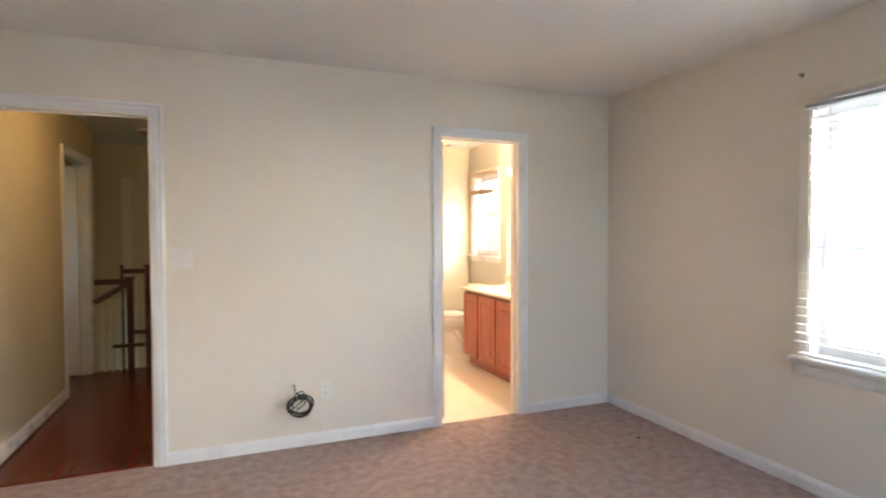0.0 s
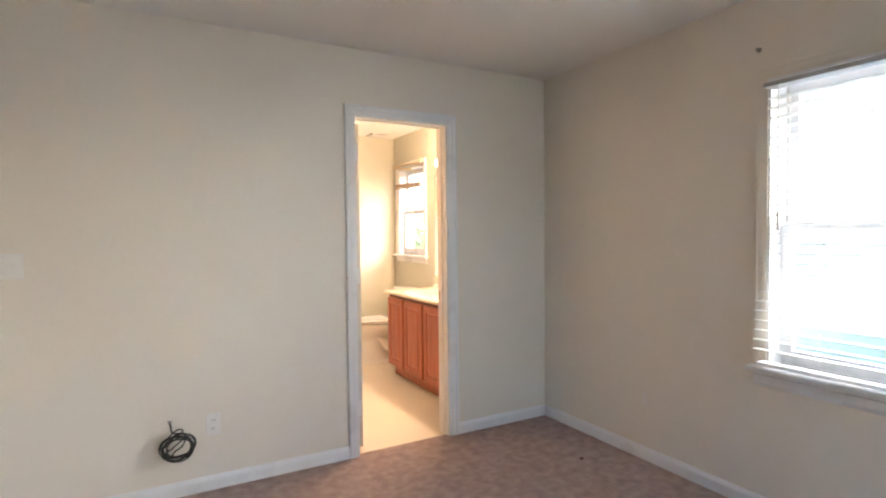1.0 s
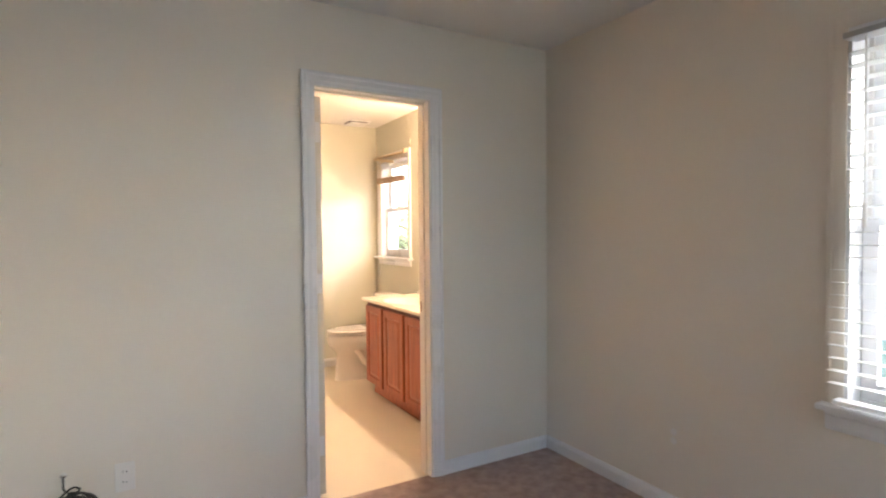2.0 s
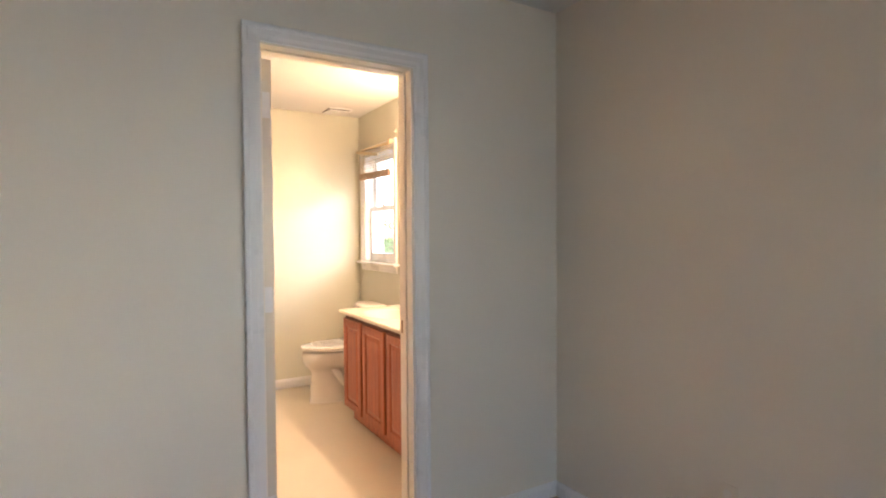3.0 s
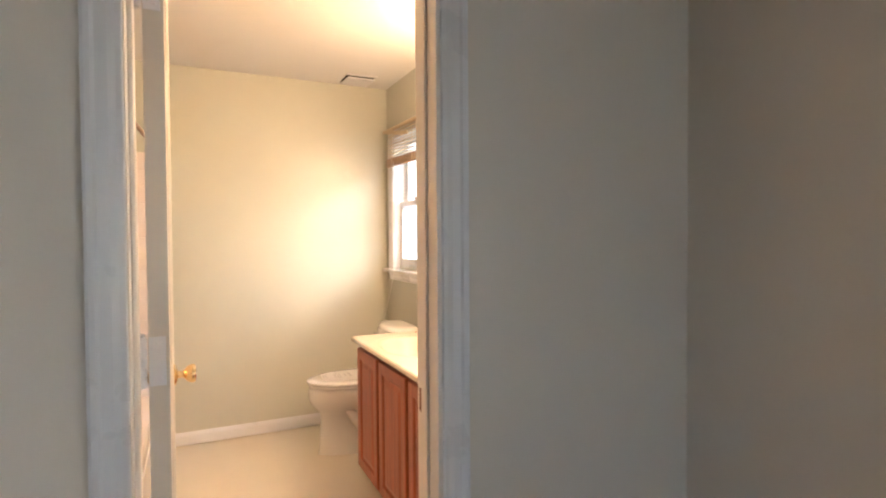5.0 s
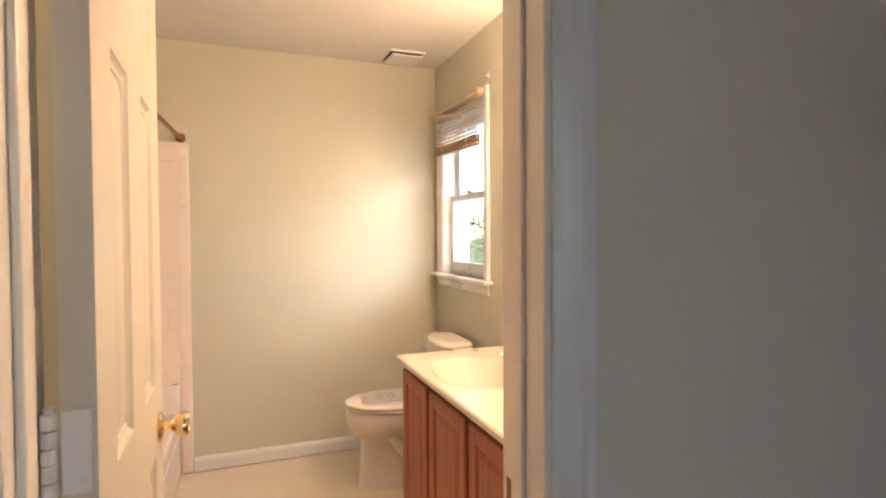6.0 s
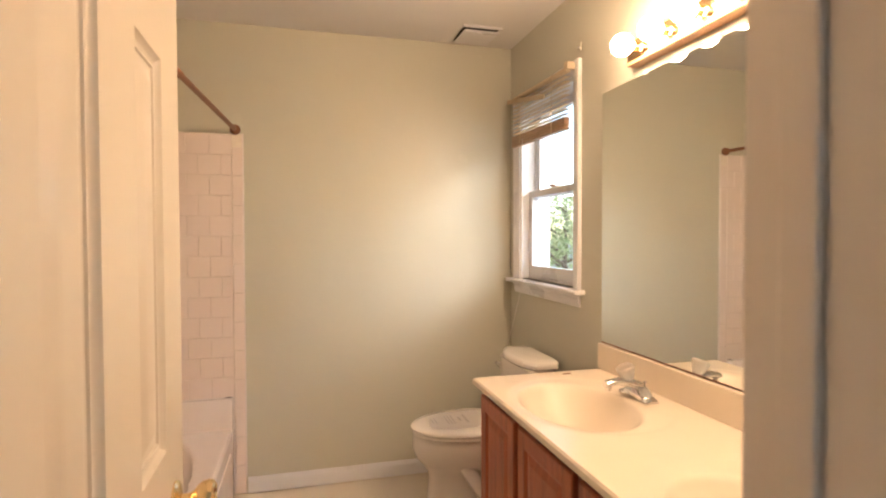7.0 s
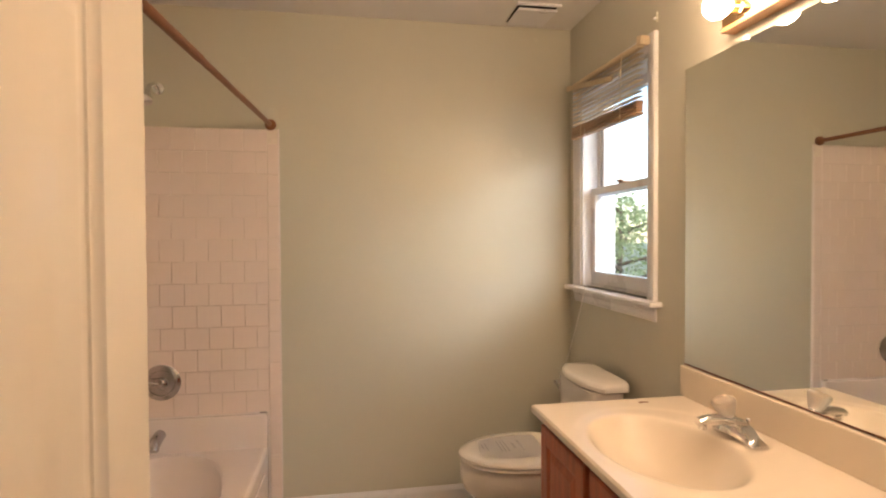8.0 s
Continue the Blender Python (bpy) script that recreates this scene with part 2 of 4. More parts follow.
shell("wall_bath_south", [(-0.45, D2A, MID, WAB, 0, H), (D2A, D2B, MID, WAB, DH, H), (D2B, WR, MID, WAB, 0, H)], PAINT_BATH, "sage painted bathroom wall round the doorway")
shell("wall_hall_south", [(XW, D1A, MID, WAB, 0, H), (D1A, D1B, MID, WAB, DH, H), (D1B, -0.45, MID, WAB, 0, H)], PAINT_HALL, "tan painted hall wall round the doorway")


def outside_wall(name, ya, yb, w, material, label):
    shell(name, [(WR, WO, ya, w[0], -0.12, H + 0.12), (WR, WO, w[0], w[1], -0.12, w[2]), (WR, WO, w[0], w[1], w[3], H + 0.12), (WR, WO, w[1], yb, -0.12, H + 0.12)], material, label)


outside_wall("wall_east", YS - 0.15, MID, BW, PAINT_BED, "cream painted bedroom wall with the window")
outside_wall("wall_bath_east", MID, WB + 0.15, TW, PAINT_BATH, "sage painted bathroom wall with the window")
shell("wall_bath_north", [(TUBX - 0.1, WR, WB, WB + 0.15, -0.12, H + 0.12)], PAINT_BATH, "sage painted far wall of the bathroom")
shell("wall_bath_west", [(TUBX - 0.1, TUBX, 4.40, WB, -0.12, H)], PAINT_BATH, "sage painted wall along the tub")
shell("wall_bath_wing", [(TUBX - 0.1, 1.02, 4.28, 4.40, -0.006, H), (0.62, 0.70, WAB, 4.28, -0.006, H)], PAINT_BATH, "sage painted wall at the end of the tub")
# opening of the added south window, out of view, for more skylight
SX = (1.35, 2.52, 0.40, 2.15)
shell("wall_west", [(XW - 0.15, XW, YS - 0.15, WAB, -0.12, H + 0.12)], PAINT_BED, "plain cream painted bedroom wall")
shell("wall_south", [(XW, SX[0], YS - 0.15, YS, 0, H), (SX[0], SX[1], YS - 0.15, YS, 0, SX[2]), (SX[0], SX[1], YS - 0.15, YS, SX[3], H), (SX[1], WR, YS - 0.15, YS, 0, H)],
      PAINT_BED, "cream painted bedroom wall opened for an added window")


# ---- skirting ----
def skirting(name, a, b, out, label, h=0.075):
    """A moulded board from a to b along a wall; out points into the room."""
    a, b, o = Vector((*a, 0)), Vector((*b, 0)), Vector((*out, 0))
    bm = bmesh.new()
    prof = [(0, 0), (0.013, 0), (0.013, h - 0.022), (0.010, h - 0.012), (0.0065, h - 0.006), (0.005, h), (0, h)]
    rings = [[bm.verts.new(p + o * d + Vector((0, 0, z))) for d, z in prof] for p in (a, b)]
    for k in range(len(prof)):
        bm.faces.new((rings[0][k], rings[0][(k + 1) % len(prof)], rings[1][(k + 1) % len(prof)], rings[1][k]))
    bm.faces.new(rings[0])
    bm.faces.new(list(reversed(rings[1])))
    bmesh.ops.recalc_face_normals(bm, faces=bm.faces)
    return tagged(part(name, bm, TRIM), label, "baseboard", kind="structure")


CW = 0.064                         # casing width
skirting("baseboard", (D1B + CW, WA), (D2A - CW, WA), (0, -1), "white painted baseboard below the cream wall")
skirting("baseboard", (D2B + CW, WA), (WR, WA), (0, -1), "white painted baseboard beside the bathroom door")
skirting("baseboard", (WR, YS), (WR, WA - 0.013), (-1, 0), "white painted baseboard below the window wall")
skirting("baseboard", (1.172, WB), (WR, WB), (0, -1), "white painted bathroom baseboard", 0.082)
skirting("baseboard", (XW, YS), (WR, YS), (0, 1), "white painted baseboard along the plain wall")
skirting("baseboard", (XW, YS), (XW, WA), (1, 0), "white painted baseboard of the bedroom")


# ---- door frames ----
def casing(bm, a, b, top, y, out, w=CW, reveal=0.0, axis="x", bottom=0.0, relief=1.0):
    """Mitred casing round an opening from a to b, up to top, on the wall face y (axis x) or x (axis y)."""
    prof = [(0, 0), (0, 0.017), (0.006, 0.019), (0.015, 0.019), (0.021, 0.014), (0.040, 0.013), (0.052, 0.009), (w - 0.003, 0.008), (w, 0.006), (w, 0)]
    path = []
    for d, h in prof:
        off = w - d
        path.append([(a - off, bottom), (a - off, top + off), (b + off, top + off), (b + off, bottom)])
    def place(u, z, h):
        return (u, y + out * h * relief, z) if axis == "x" else (y + out * h * relief, u, z)
    rings = [[bm.verts.new(place(u, z, h)) for u, z in pts] for (d, h), pts in zip(prof, path)]
    for k in range(len(prof)):
        A, B = rings[k], rings[(k + 1) % len(prof)]
        for j in range(3):
            bm.faces.new((A[j], A[j + 1], B[j + 1], B[j]))
    bm.faces.new([r[0] for r in rings])
    bm.faces.new([r[3] for r in reversed(rings)])
    bmesh.ops.recalc_face_normals(bm, faces=bm.faces)
    return bm


def door_frame(name, a, b, label, stop_y, top=DH, hinge_side=(0.012, 0.013, 0.0)):
    f = thing(name, ((a + b) / 2, WA, 0), label, "door frame", kind="structure")
    part("casing", casing(bmesh.new(), a, b, top - 0.006, WA, -1), TRIM, f)
    part("casing", casing(bmesh.new(), a, b, top - 0.006, WAB, 1), TRIM, f)
    jt = 0.012
    ja, sa, dy = hinge_side
    part("jamb", block(a, a + ja, WA - 0.002, WAB + 0.002, 0, top, bevel=0.0015), JAMBPAINT, f)
    part("jamb", block(b - jt, b, WA - 0.002, WAB + 0.002, 0, top, bevel=0.0015), JAMBPAINT, f)
    part("head_jamb", block(a + ja, b - jt, WA - 0.002, WAB + 0.002, top - jt, top, bevel=0.0015), JAMBPAINT, f)
    s = 0.008
    part("stop", block(a + ja, a + ja + sa, stop_y + dy, stop_y + dy + 0.034, 0, top - jt, bevel=0.003), JAMBPAINT, f)
    part("stop", block(b - jt - s, b - jt, stop_y, stop_y + 0.034, 0, top - jt, bevel=0.003), JAMBPAINT, f)
    part("stop", block(a + ja + sa, b - jt - s, stop_y, stop_y + 0.034, top - jt - s, top - jt, bevel=0.003), JAMBPAINT, f)
    return f


bath_frame = door_frame("door_frame_bathroom", D2A, D2B, "white moulded door frame of the bathroom doorway", WA + 0.048, hinge_side=(0.003, 0.010, -0.018))
part("strike_plate", block(D2B - 0.0135, D2B - 0.0118, WA + 0.084, WA + 0.108, 0.897, 0.955, bevel=0.0004, seg=1), BRONZE, bath_frame, "dull brass strike plate")
door_frame("door_frame_hall", D1A, D1B, "white moulded door frame of the hall doorway", WA + 0.048)


# ---- six-panel bathroom door, standing open ----
def panel_door(length, height, thick, stile=0.115, mull=0.13):
    """A door leaf along +y from 0, its thickness along x from -thick to 0, with raised panels on both faces."""
    bm = bmesh.new()
    pw = (length - 2 * stile - mull) / 2
    rows = [(0.205, 0.867), (1.012, 1.592), (1.707, height - 0.120)]
    cols = [(stile, stile + pw), (stile + pw + mull, length - stile)]
    ys = [0, cols[0][0], cols[0][1], cols[1][0], cols[1][1], length]
    zs = [0, rows[0][0], rows[0][1], rows[1][0], rows[1][1], rows[2][0], rows[2][1], height]
    for side in (0, 1):
        for i in range(5):
            for j in range(7):
                if i in (1, 3) and j in (1, 3, 5):
                    y0, y1, z0, z1 = ys[i], ys[i + 1], zs[j], zs[j + 1]
                    face, deep = (0.0, -0.0105) if side == 0 else (-thick, -thick + 0.0105)
                    dip = ((0, 0), (0.002, 0.30), (0.005, 0.62), (0.009, 0.86), (0.012, 0.92), (0.0135, 0.70), (0.0165, 0.66), (0.0185, 0.95), (0.022, 1.0),
                           (0.027, 0.93), (0.034, 0.72), (0.041, 0.46), (0.047, 0.30), (0.050, 0.27))
                    prof = [(d, face + (deep - face) * f) for d, f in dip]
                    rings = [[bm.verts.new((x, y, z)) for y, z in ((y0 + d, z0 + d), (y1 - d, z0 + d), (y1 - d, z1 - d), (y0 + d, z1 - d))] for d, x in prof]
                    for A, B in zip(rings, rings[1:]):
                        for k in range(4):
                            bm.faces.new((A[k], A[(k + 1) % 4], B[(k + 1) % 4], B[k]))
                    bm.faces.new(rings[-1])
                else:
                    x = 0.0 if side == 0 else -thick
                    bm.faces.new([bm.verts.new((x, y, z)) for y, z in ((ys[i], zs[j]), (ys[i + 1], zs[j]), (ys[i + 1], zs[j + 1]), (ys[i], zs[j + 1]))])
    # narrow edges of the leaf
    for y in (0, length):
        bm.faces.new([bm.verts.new((x, y, z)) for x, z in ((-thick, 0), (0, 0), (0, height), (-thick, height))])
    for z in (0, height):
        bm.faces.new([bm.verts.new((x, y, z)) for x, y in ((-thick, 0), (0, 0), (0, length), (-thick, length))])
    bmesh.ops.remove_doubles(bm, verts=bm.verts, dist=1e-5)
    bmesh.ops.recalc_face_normals(bm, faces=bm.faces)
    return bm


LEAFX, LEAFY, LEAFL = 1.274, 3.345, 0.628
SWUNG = Matrix.Translation((LEAFX, LEAFY, 0)) @ pose(0, 0, 0, 0, 0, 1.0)
door = thing("door_1", (LEAFX, LEAFY, 0), "cream six-panel bathroom door standing fully open", "door")
bm = panel_door(LEAFL, 2.005, 0.038)
bm.transform(SWUNG @ Matrix.Translation((0, 0, 0.012)))
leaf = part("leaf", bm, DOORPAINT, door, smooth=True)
KZ = 0.925
for s in (1, -1):
    m = SWUNG @ Matrix.Translation((0.0 if s == 1 else -0.038, LEAFL - 0.07, KZ)) @ pose(0, 0, 0, 0, 90 * s, 0)
    rose = part("rose", lathe([(0.031, 0.0), (0.032, 0.003), (0.029, 0.006), (0.020, 0.009), (0.012, 0.011)], m, 28), BRASS, door, "polished brass rose", True)
    part("knob", lathe([(0.011, 0.010), (0.0105, 0.022), (0.014, 0.028), (0.021, 0.033), (0.0265, 0.041), (0.0285, 0.050), (0.0265, 0.057), (0.022, 0.060), (0.021, 0.057), (0.014, 0.056), (0.004, 0.0565)], m, 28), BRASS, door, "polished brass knob", True)
for z in (0.26, 1.085, 1.84):
    plate = block(LEAFX - 0.037, LEAFX - 0.006, LEAFY - 0.0030, LEAFY - 0.0003, z - 0.050, z + 0.050, bevel=0.001)
    hinge = part("hinge", plate, TRIM, door, "white-painted butt hinge")
    bx, by = (D2A + LEAFX - 0.035) / 2, LEAFY - 0.004
    for k in range(5):
        za = z - 0.050 + 0.0202 * k
        part("knuckle", tube(bmesh.new(), [(bx, by, za), (bx, by, za + 0.0010), (bx, by, za + 0.0178), (bx, by, za + 0.0188)], [0.0072, 0.0086, 0.0086, 0.0072], 14), TRIM, hinge, smooth=True)
    part("pin", tube(bmesh.new(), [(bx, by, z - 0.053), (bx, by, z + 0.051), (bx, by, z + 0.055), (bx, by, z + 0.057)], [0.0045, 0.0045, 0.0065, 0.004], 12), TRIM, hinge, smooth=True)
    for dz in (-0.036, 0.0, 0.036):
        part("screw", lathe([(0.0042, 0.0), (0.0042, 0.0008), (0.0026, 0.0014)], Matrix.Translation((LEAFX - 0.016, LEAFY - 0.0030, z + dz)) @ pose(0, 0, 0, 90, 0, 0), 12), TRIM, hinge)


# ---- windows ----
def window(name, w, label, meet, casing_w, stool_y, apron_drop, casing_paint, t=0.012, s=0.038, inset=0.0, relief=1.0):
    """A double-hung window in the outside wall: moulded casing, stool, apron, liner, two sashes with panes."""
    y0, y1, z0, z1 = w
    win = thing(name, (WR, (y0 + y1) / 2, z0), label, "window", kind="structure")
    part("casing", casing(bmesh.new(), y0, y1, z1, WR, -1, w=casing_w, axis="y", bottom=z0 + 0.002, relief=relief), casing_paint, win)
    st = block(WR - 0.052, WR + 0.0452 + inset, stool_y[0], stool_y[1], z0 - 0.022, z0, bevel=0.006, seg=3)
    part("stool", st, TRIM, win)
    ap = bmesh.new()
    prof = [(0.0, 0), (0.016, 0), (0.018, -0.012), (0.012, -0.022), (0.012, -apron_drop + 0.018), (0.008, -apron_drop + 0.006), (0.005, -apron_drop), (0, -apron_drop)]
    ends = [[ap.verts.new((WR - d, yy, z0 - 0.022 + z)) for d, z in prof] for yy in (y0 - casing_w + 0.004, y1 + casing_w - 0.004)]
    for k in range(len(prof)):
        ap.faces.new((ends[0][k], ends[0][(k + 1) % len(prof)], ends[1][(k + 1) % len(prof)], ends[1][k]))
    ap.faces.new(ends[0])
    ap.faces.new(list(reversed(ends[1])))
    bmesh.ops.recalc_face_normals(ap, faces=ap.faces)
    part("apron", ap, TRIM, win)
    part("liner", block(WR + 0.002, WO + 0.03, y0, y0 + t, z0, z1), TRIM, win)
    part("liner", block(WR + 0.002, WO + 0.03, y1 - t, y1, z0, z1), TRIM, win)
    part("liner", block(WR + 0.002, WO + 0.03, y0 + t, y1 - t, z1 - t, z1), TRIM, win)
    part("sill", block(WR + 0.0455 + inset, WO + 0.05, y0 + t, y1 - t, z0 - 0.02, z0 + 0.0128), TRIM, win)
    for side in (y0 + t, y1 - t - 0.014):
        part("track", block(WR + 0.083 + inset, WR + 0.092 + inset, side, side + 0.014, z0 + 0.012, z1 - t), PLATE, win, "pale sash track")
    a, b = y0 + t + 0.001, y1 - t - 0.001
    for kind, xa, za, zb in (("lower_sash", WR + 0.0475 + inset, z0 + 0.0135, meet + 0.018), ("upper_sash", WR + 0.094 + inset, meet - 0.018, z1 - t - 0.001)):
        bm = bmesh.new()
        xb = xa + 0.034
        lo = 0.062 if kind == "lower_sash" else 0.034
        hi = 0.034 if kind == "lower_sash" else 0.045
        box(bm, xa, xb, a, a + s, za, zb, bevel=0.003)
        box(bm, xa, xb, b - s, b, za, zb, bevel=0.003)
        box(bm, xa + 0.0005, xb - 0.0005, a + s - 0.003, b - s + 0.003, za, za + lo, bevel=0.003)
        box(bm, xa + 0.0005, xb - 0.0005, a + s - 0.003, b - s + 0.003, zb - hi, zb, bevel=0.003)
        sash = part(kind, bm, TRIM, win)
        pane = part("pane", block(xa + 0.015, xa + 0.019, a + s - 0.006, b - s + 0.006, za + lo - 0.006, zb - hi + 0.006), PANE, sash)
        pane.visible_shadow = False
    mid = (y0 + y1) / 2
    lk = bmesh.new()
    box(lk, WR + 0.050 + inset, WR + 0.080 + inset, mid - 0.028, mid + 0.028, meet + 0.019, meet + 0.026, bevel=0.002)
    box(lk, WR + 0.046 + inset, WR + 0.060 + inset, mid - 0.004, mid + 0.040, meet + 0.026, meet + 0.036, bevel=0.003)
    part("latch", lk, BRONZE, win, "dark metal sash latch")
    return win


window("window_1", BW, "white double-hung bedroom window, brightly overexposed", 1.36, 0.058, (BW[0] - 0.07, BW[1] + 0.072), 0.075, PAINT_BED, 0.012, 0.050, 0.048, 0.35)
window("window_2", TW, "white double-hung bathroom window with a crooked blind", 1.575, 0.064, (TW[0] - 0.095, WB - 0.040), 0.058, TRIM)

# unseen window, added opposite the doorways to light the bedroom
w4 = thing("window_3", ((SX[0] + SX[1]) / 2, YS, SX[2]), "unseen white window added to light the bedroom", "window", kind="structure")
part("casing", casing(bmesh.new(), SX[0], SX[1], SX[3], YS, 1, bottom=SX[2]), TRIM, w4)
part("sill", block(SX[0] - 0.09, SX[1] + 0.09, YS - 0.15, YS + 0.05, SX[2] - 0.022, SX[2], bevel=0.005), TRIM, w4)
part("mullion", block(1.915, 1.955, YS - 0.10, YS - 0.05, SX[2], SX[3]), TRIM, w4)
part("pane", block(SX[0], SX[1], YS - 0.08, YS - 0.076, SX[2], SX[3]), PANE, w4).visible_shadow = False

# ---- bedroom blind ----
blind = thing("window_blind", (WR, 1.0, BW[3]), "white two-inch slatted blind, lowered and open", "blind")
BY0, BY1 = BW[0] + 0.02, BW[1] - 0.006
part("headrail", block(WR - 0.048, WR + 0.030, BY0, BY1 + 0.004, 1.992, 2.013, bevel=0.004), HEADRAIL, blind, "headrail coloured grey for its shaded front")
z, k = 1.945, 0
while z > 0.76:
    lean = max(0.0, 1.20 - z)
    c = WR - 0.002 - (0.018 if lean > 0 else 0.0) - 0.075 * lean
    tilt = 4.0 + 1.5 * math.sin(k * 1.7)
    bm = block(-0.025, 0.025, BY0, BY1 - 0.004 + 0.002 * math.sin(k * 2.3) + (0.036 if z < 1.20 else 0.0), -0.0014, 0.0014, bevel=0.001, seg=1)
    bm.transform(pose(c, 0, z, 0, tilt, 0))
    part("slat", bm, SLAT_WHITE, blind)
    z -= 0.0445
    k += 1
part("bottom_rail", block(WR - 0.062, WR - 0.008, BY0, BY1 + 0.018, 0.712, 0.730, bevel=0.004), SLAT_WHITE, blind)
for y in (0.62, 1.0, 1.40):
    part("cord", tube(bmesh.new(), [(WR - 0.028, y, 1.99), (WR - 0.028, y, 1.2), (WR - 0.06, y, 0.73)], 0.0012, 6), SLAT_WHITE, blind)
wand = part("wand", tube(bmesh.new(), [(WR - 0.056, 1.575, 1.985), (WR - 0.058, 1.573, 1.42)], 0.0035, 8), SLAT_WHITE, blind, smooth=True)
part("grip", tube(bmesh.new(), [(WR - 0.058, 1.573, 1.42), (WR - 0.058, 1.572, 1.34)], 0.0065, 10), PLATE, wand, smooth=True)

# ---- bathroom blind, hung crooked ----
bb = thing("wood_blind", (WR, 5.47, 2.10), "short cream and tan wooden blind hung crooked and half raised", "blind")
tilt_all = pose(WR - 0.035, 5.475, 2.105, 1.6, 0, 0)
L = 0.315


def blind_piece(name, dims, mat, rot=0.0, z=0.0, x=0.0, lab="", by=0.0):
    bm = block(-dims[0] / 2, dims[0] / 2, -dims[1], dims[1], -dims[2] / 2, dims[2] / 2, bevel=min(dims[0], dims[2]) * 0.3, seg=1)
    bm.transform(tilt_all @ pose(x, by, z, 0, rot, 0))
    return part(name, bm, mat, bb, lab)


blind_piece("headrail", (0.03, L, 0.022), SLAT_CREAM, 0, -0.008, 0, "cream wooden headrail")
for k in range(9):
    blind_piece("slat", (0.030, L - 0.004, 0.0022), SLAT_CREAM, -6 + 6 * math.sin(k * 1.9), -0.036 - 0.0205 * k, 0.002 * math.sin(k))
for k in range(7):
    blind_piece("slat", (0.030, L - 0.003 + 0.002 * math.sin(k * 2.2), 0.0045), SLAT_TAN, 3 * math.sin(k * 2.1), -0.218 - 0.0062 * k, 0.002 * math.sin(k * 3))
blind_piece("bottom_rail", (0.032, L, 0.012), SLAT_TAN, 0, -0.266, 0)
for y in (-0.19, 0.19):
    bm = bmesh.new()
    tube(bm, [tilt_all @ Vector((-0.018, y, 0)), tilt_all @ Vector((-0.019, y, -0.27))], 0.002, 6)
    part("ladder_tape", bm, SLAT_CREAM, bb)
bm = block(-0.02, 0.02, -0.016, 0.016, -0.016, 0.016, bevel=0.002)
bm.transform(tilt_all @ pose(0.0, -L - 0.012, 0.006, 8, 0, 0))
part("bracket", bm, SLAT_CREAM, bb, "cream end bracket")
bm = block(-0.004, 0.004, -0.215, 0.215, -0.012, 0.012, bevel=0.002)
bm.transform(tilt_all @ pose(-0.028, 0.100, -0.052, 8.0, 0, 3))
part("valance", bm, SLAT_CREAM, bb, "loose cream valance strip hanging askew")
bm = bmesh.new()
pts = [(WR - 0.060, 5.615, 1.86 - 0.76 * k / 8) for k in range(9)]
for k in range(1, 13):
    f = k / 12
    pts.append((WR - 0.062 - 0.040 * f, 5.615 + 0.12 * f ** 1.3, 1.10 - 0.365 * f))
tube(bm, pts, 0.0016, 6)
part("cord", bm, PLATE, bb, "thin white pull cord")

# ---- vanity cabinet, worktop, faucet ----
VY0, VY1 = WAB + 0.004, 4.905
van = thing("vanity_cabinet", (2.39, (VY0 + VY1) / 2, 0), "cherry-stained oak vanity cabinet with four raised-panel doors", "cabinet")
part("face_frame", block(2.132, 2.150, VY0, VY1 - 0.012, 0.095, 0.780, bevel=0.002), OAK_DARK, van, "dark cherry-stained face frame")
part("body", block(2.1505, WR - 0.003, VY0, VY1 - 0.0125, 0.096, 0.630), OAK_DARK, van)
part("toe_kick", block(2.186, WR - 0.003, VY0, VY1 - 0.012, -0.005, 0.095), OAK, van)
part("end_panel", block(2.134, WR - 0.003, VY1 - 0.012, VY1, 0.093, 0.780, bevel=0.001), OAK, van)


def cabinet_door(ya, yb, za, zb):
    """A raised-panel cabinet door on the vanity's front."""
    xf, xb = 2.113, 2.1315
    bm = bmesh.new()
    prof = [(0.0, xb), (0.0, xf + 0.004), (0.004, xf), (0.050, xf), (0.054, xf + 0.002), (0.060, xf + 0.009), (0.066, xf + 0.009), (0.088, xf + 0.002)]
    rings = [[bm.verts.new((x, y, z)) for y, z in ((ya + d, za + d), (yb - d, za + d), (yb - d, zb - d), (ya + d, zb - d))] for d, x in prof]
    for A, B in zip(rings, rings[1:]):
        for k in range(4):
            bm.faces.new((A[k], A[(k + 1) % 4], B[(k + 1) % 4], B[k]))
    bm.faces.new(rings[-1])
    bm.faces.new(list(reversed(rings[0])))
    bmesh.ops.recalc_face_normals(bm, faces=bm.faces)
    return bm


for ya, yb in ((4.572, 4.897), (4.190, 4.540), (3.806, 4.156), (3.422, 3.772)):
    part("door", cabinet_door(ya, yb, 0.105, 0.742), OAK, van, "raised-panel oak door")

top = thing("worktop", (2.36, (VY0 + VY1) / 2, 0.77), "cream cultured-marble double-sink worktop", "worktop")
SINKS = (4.535, 3.755)
TOPZ = 0.802


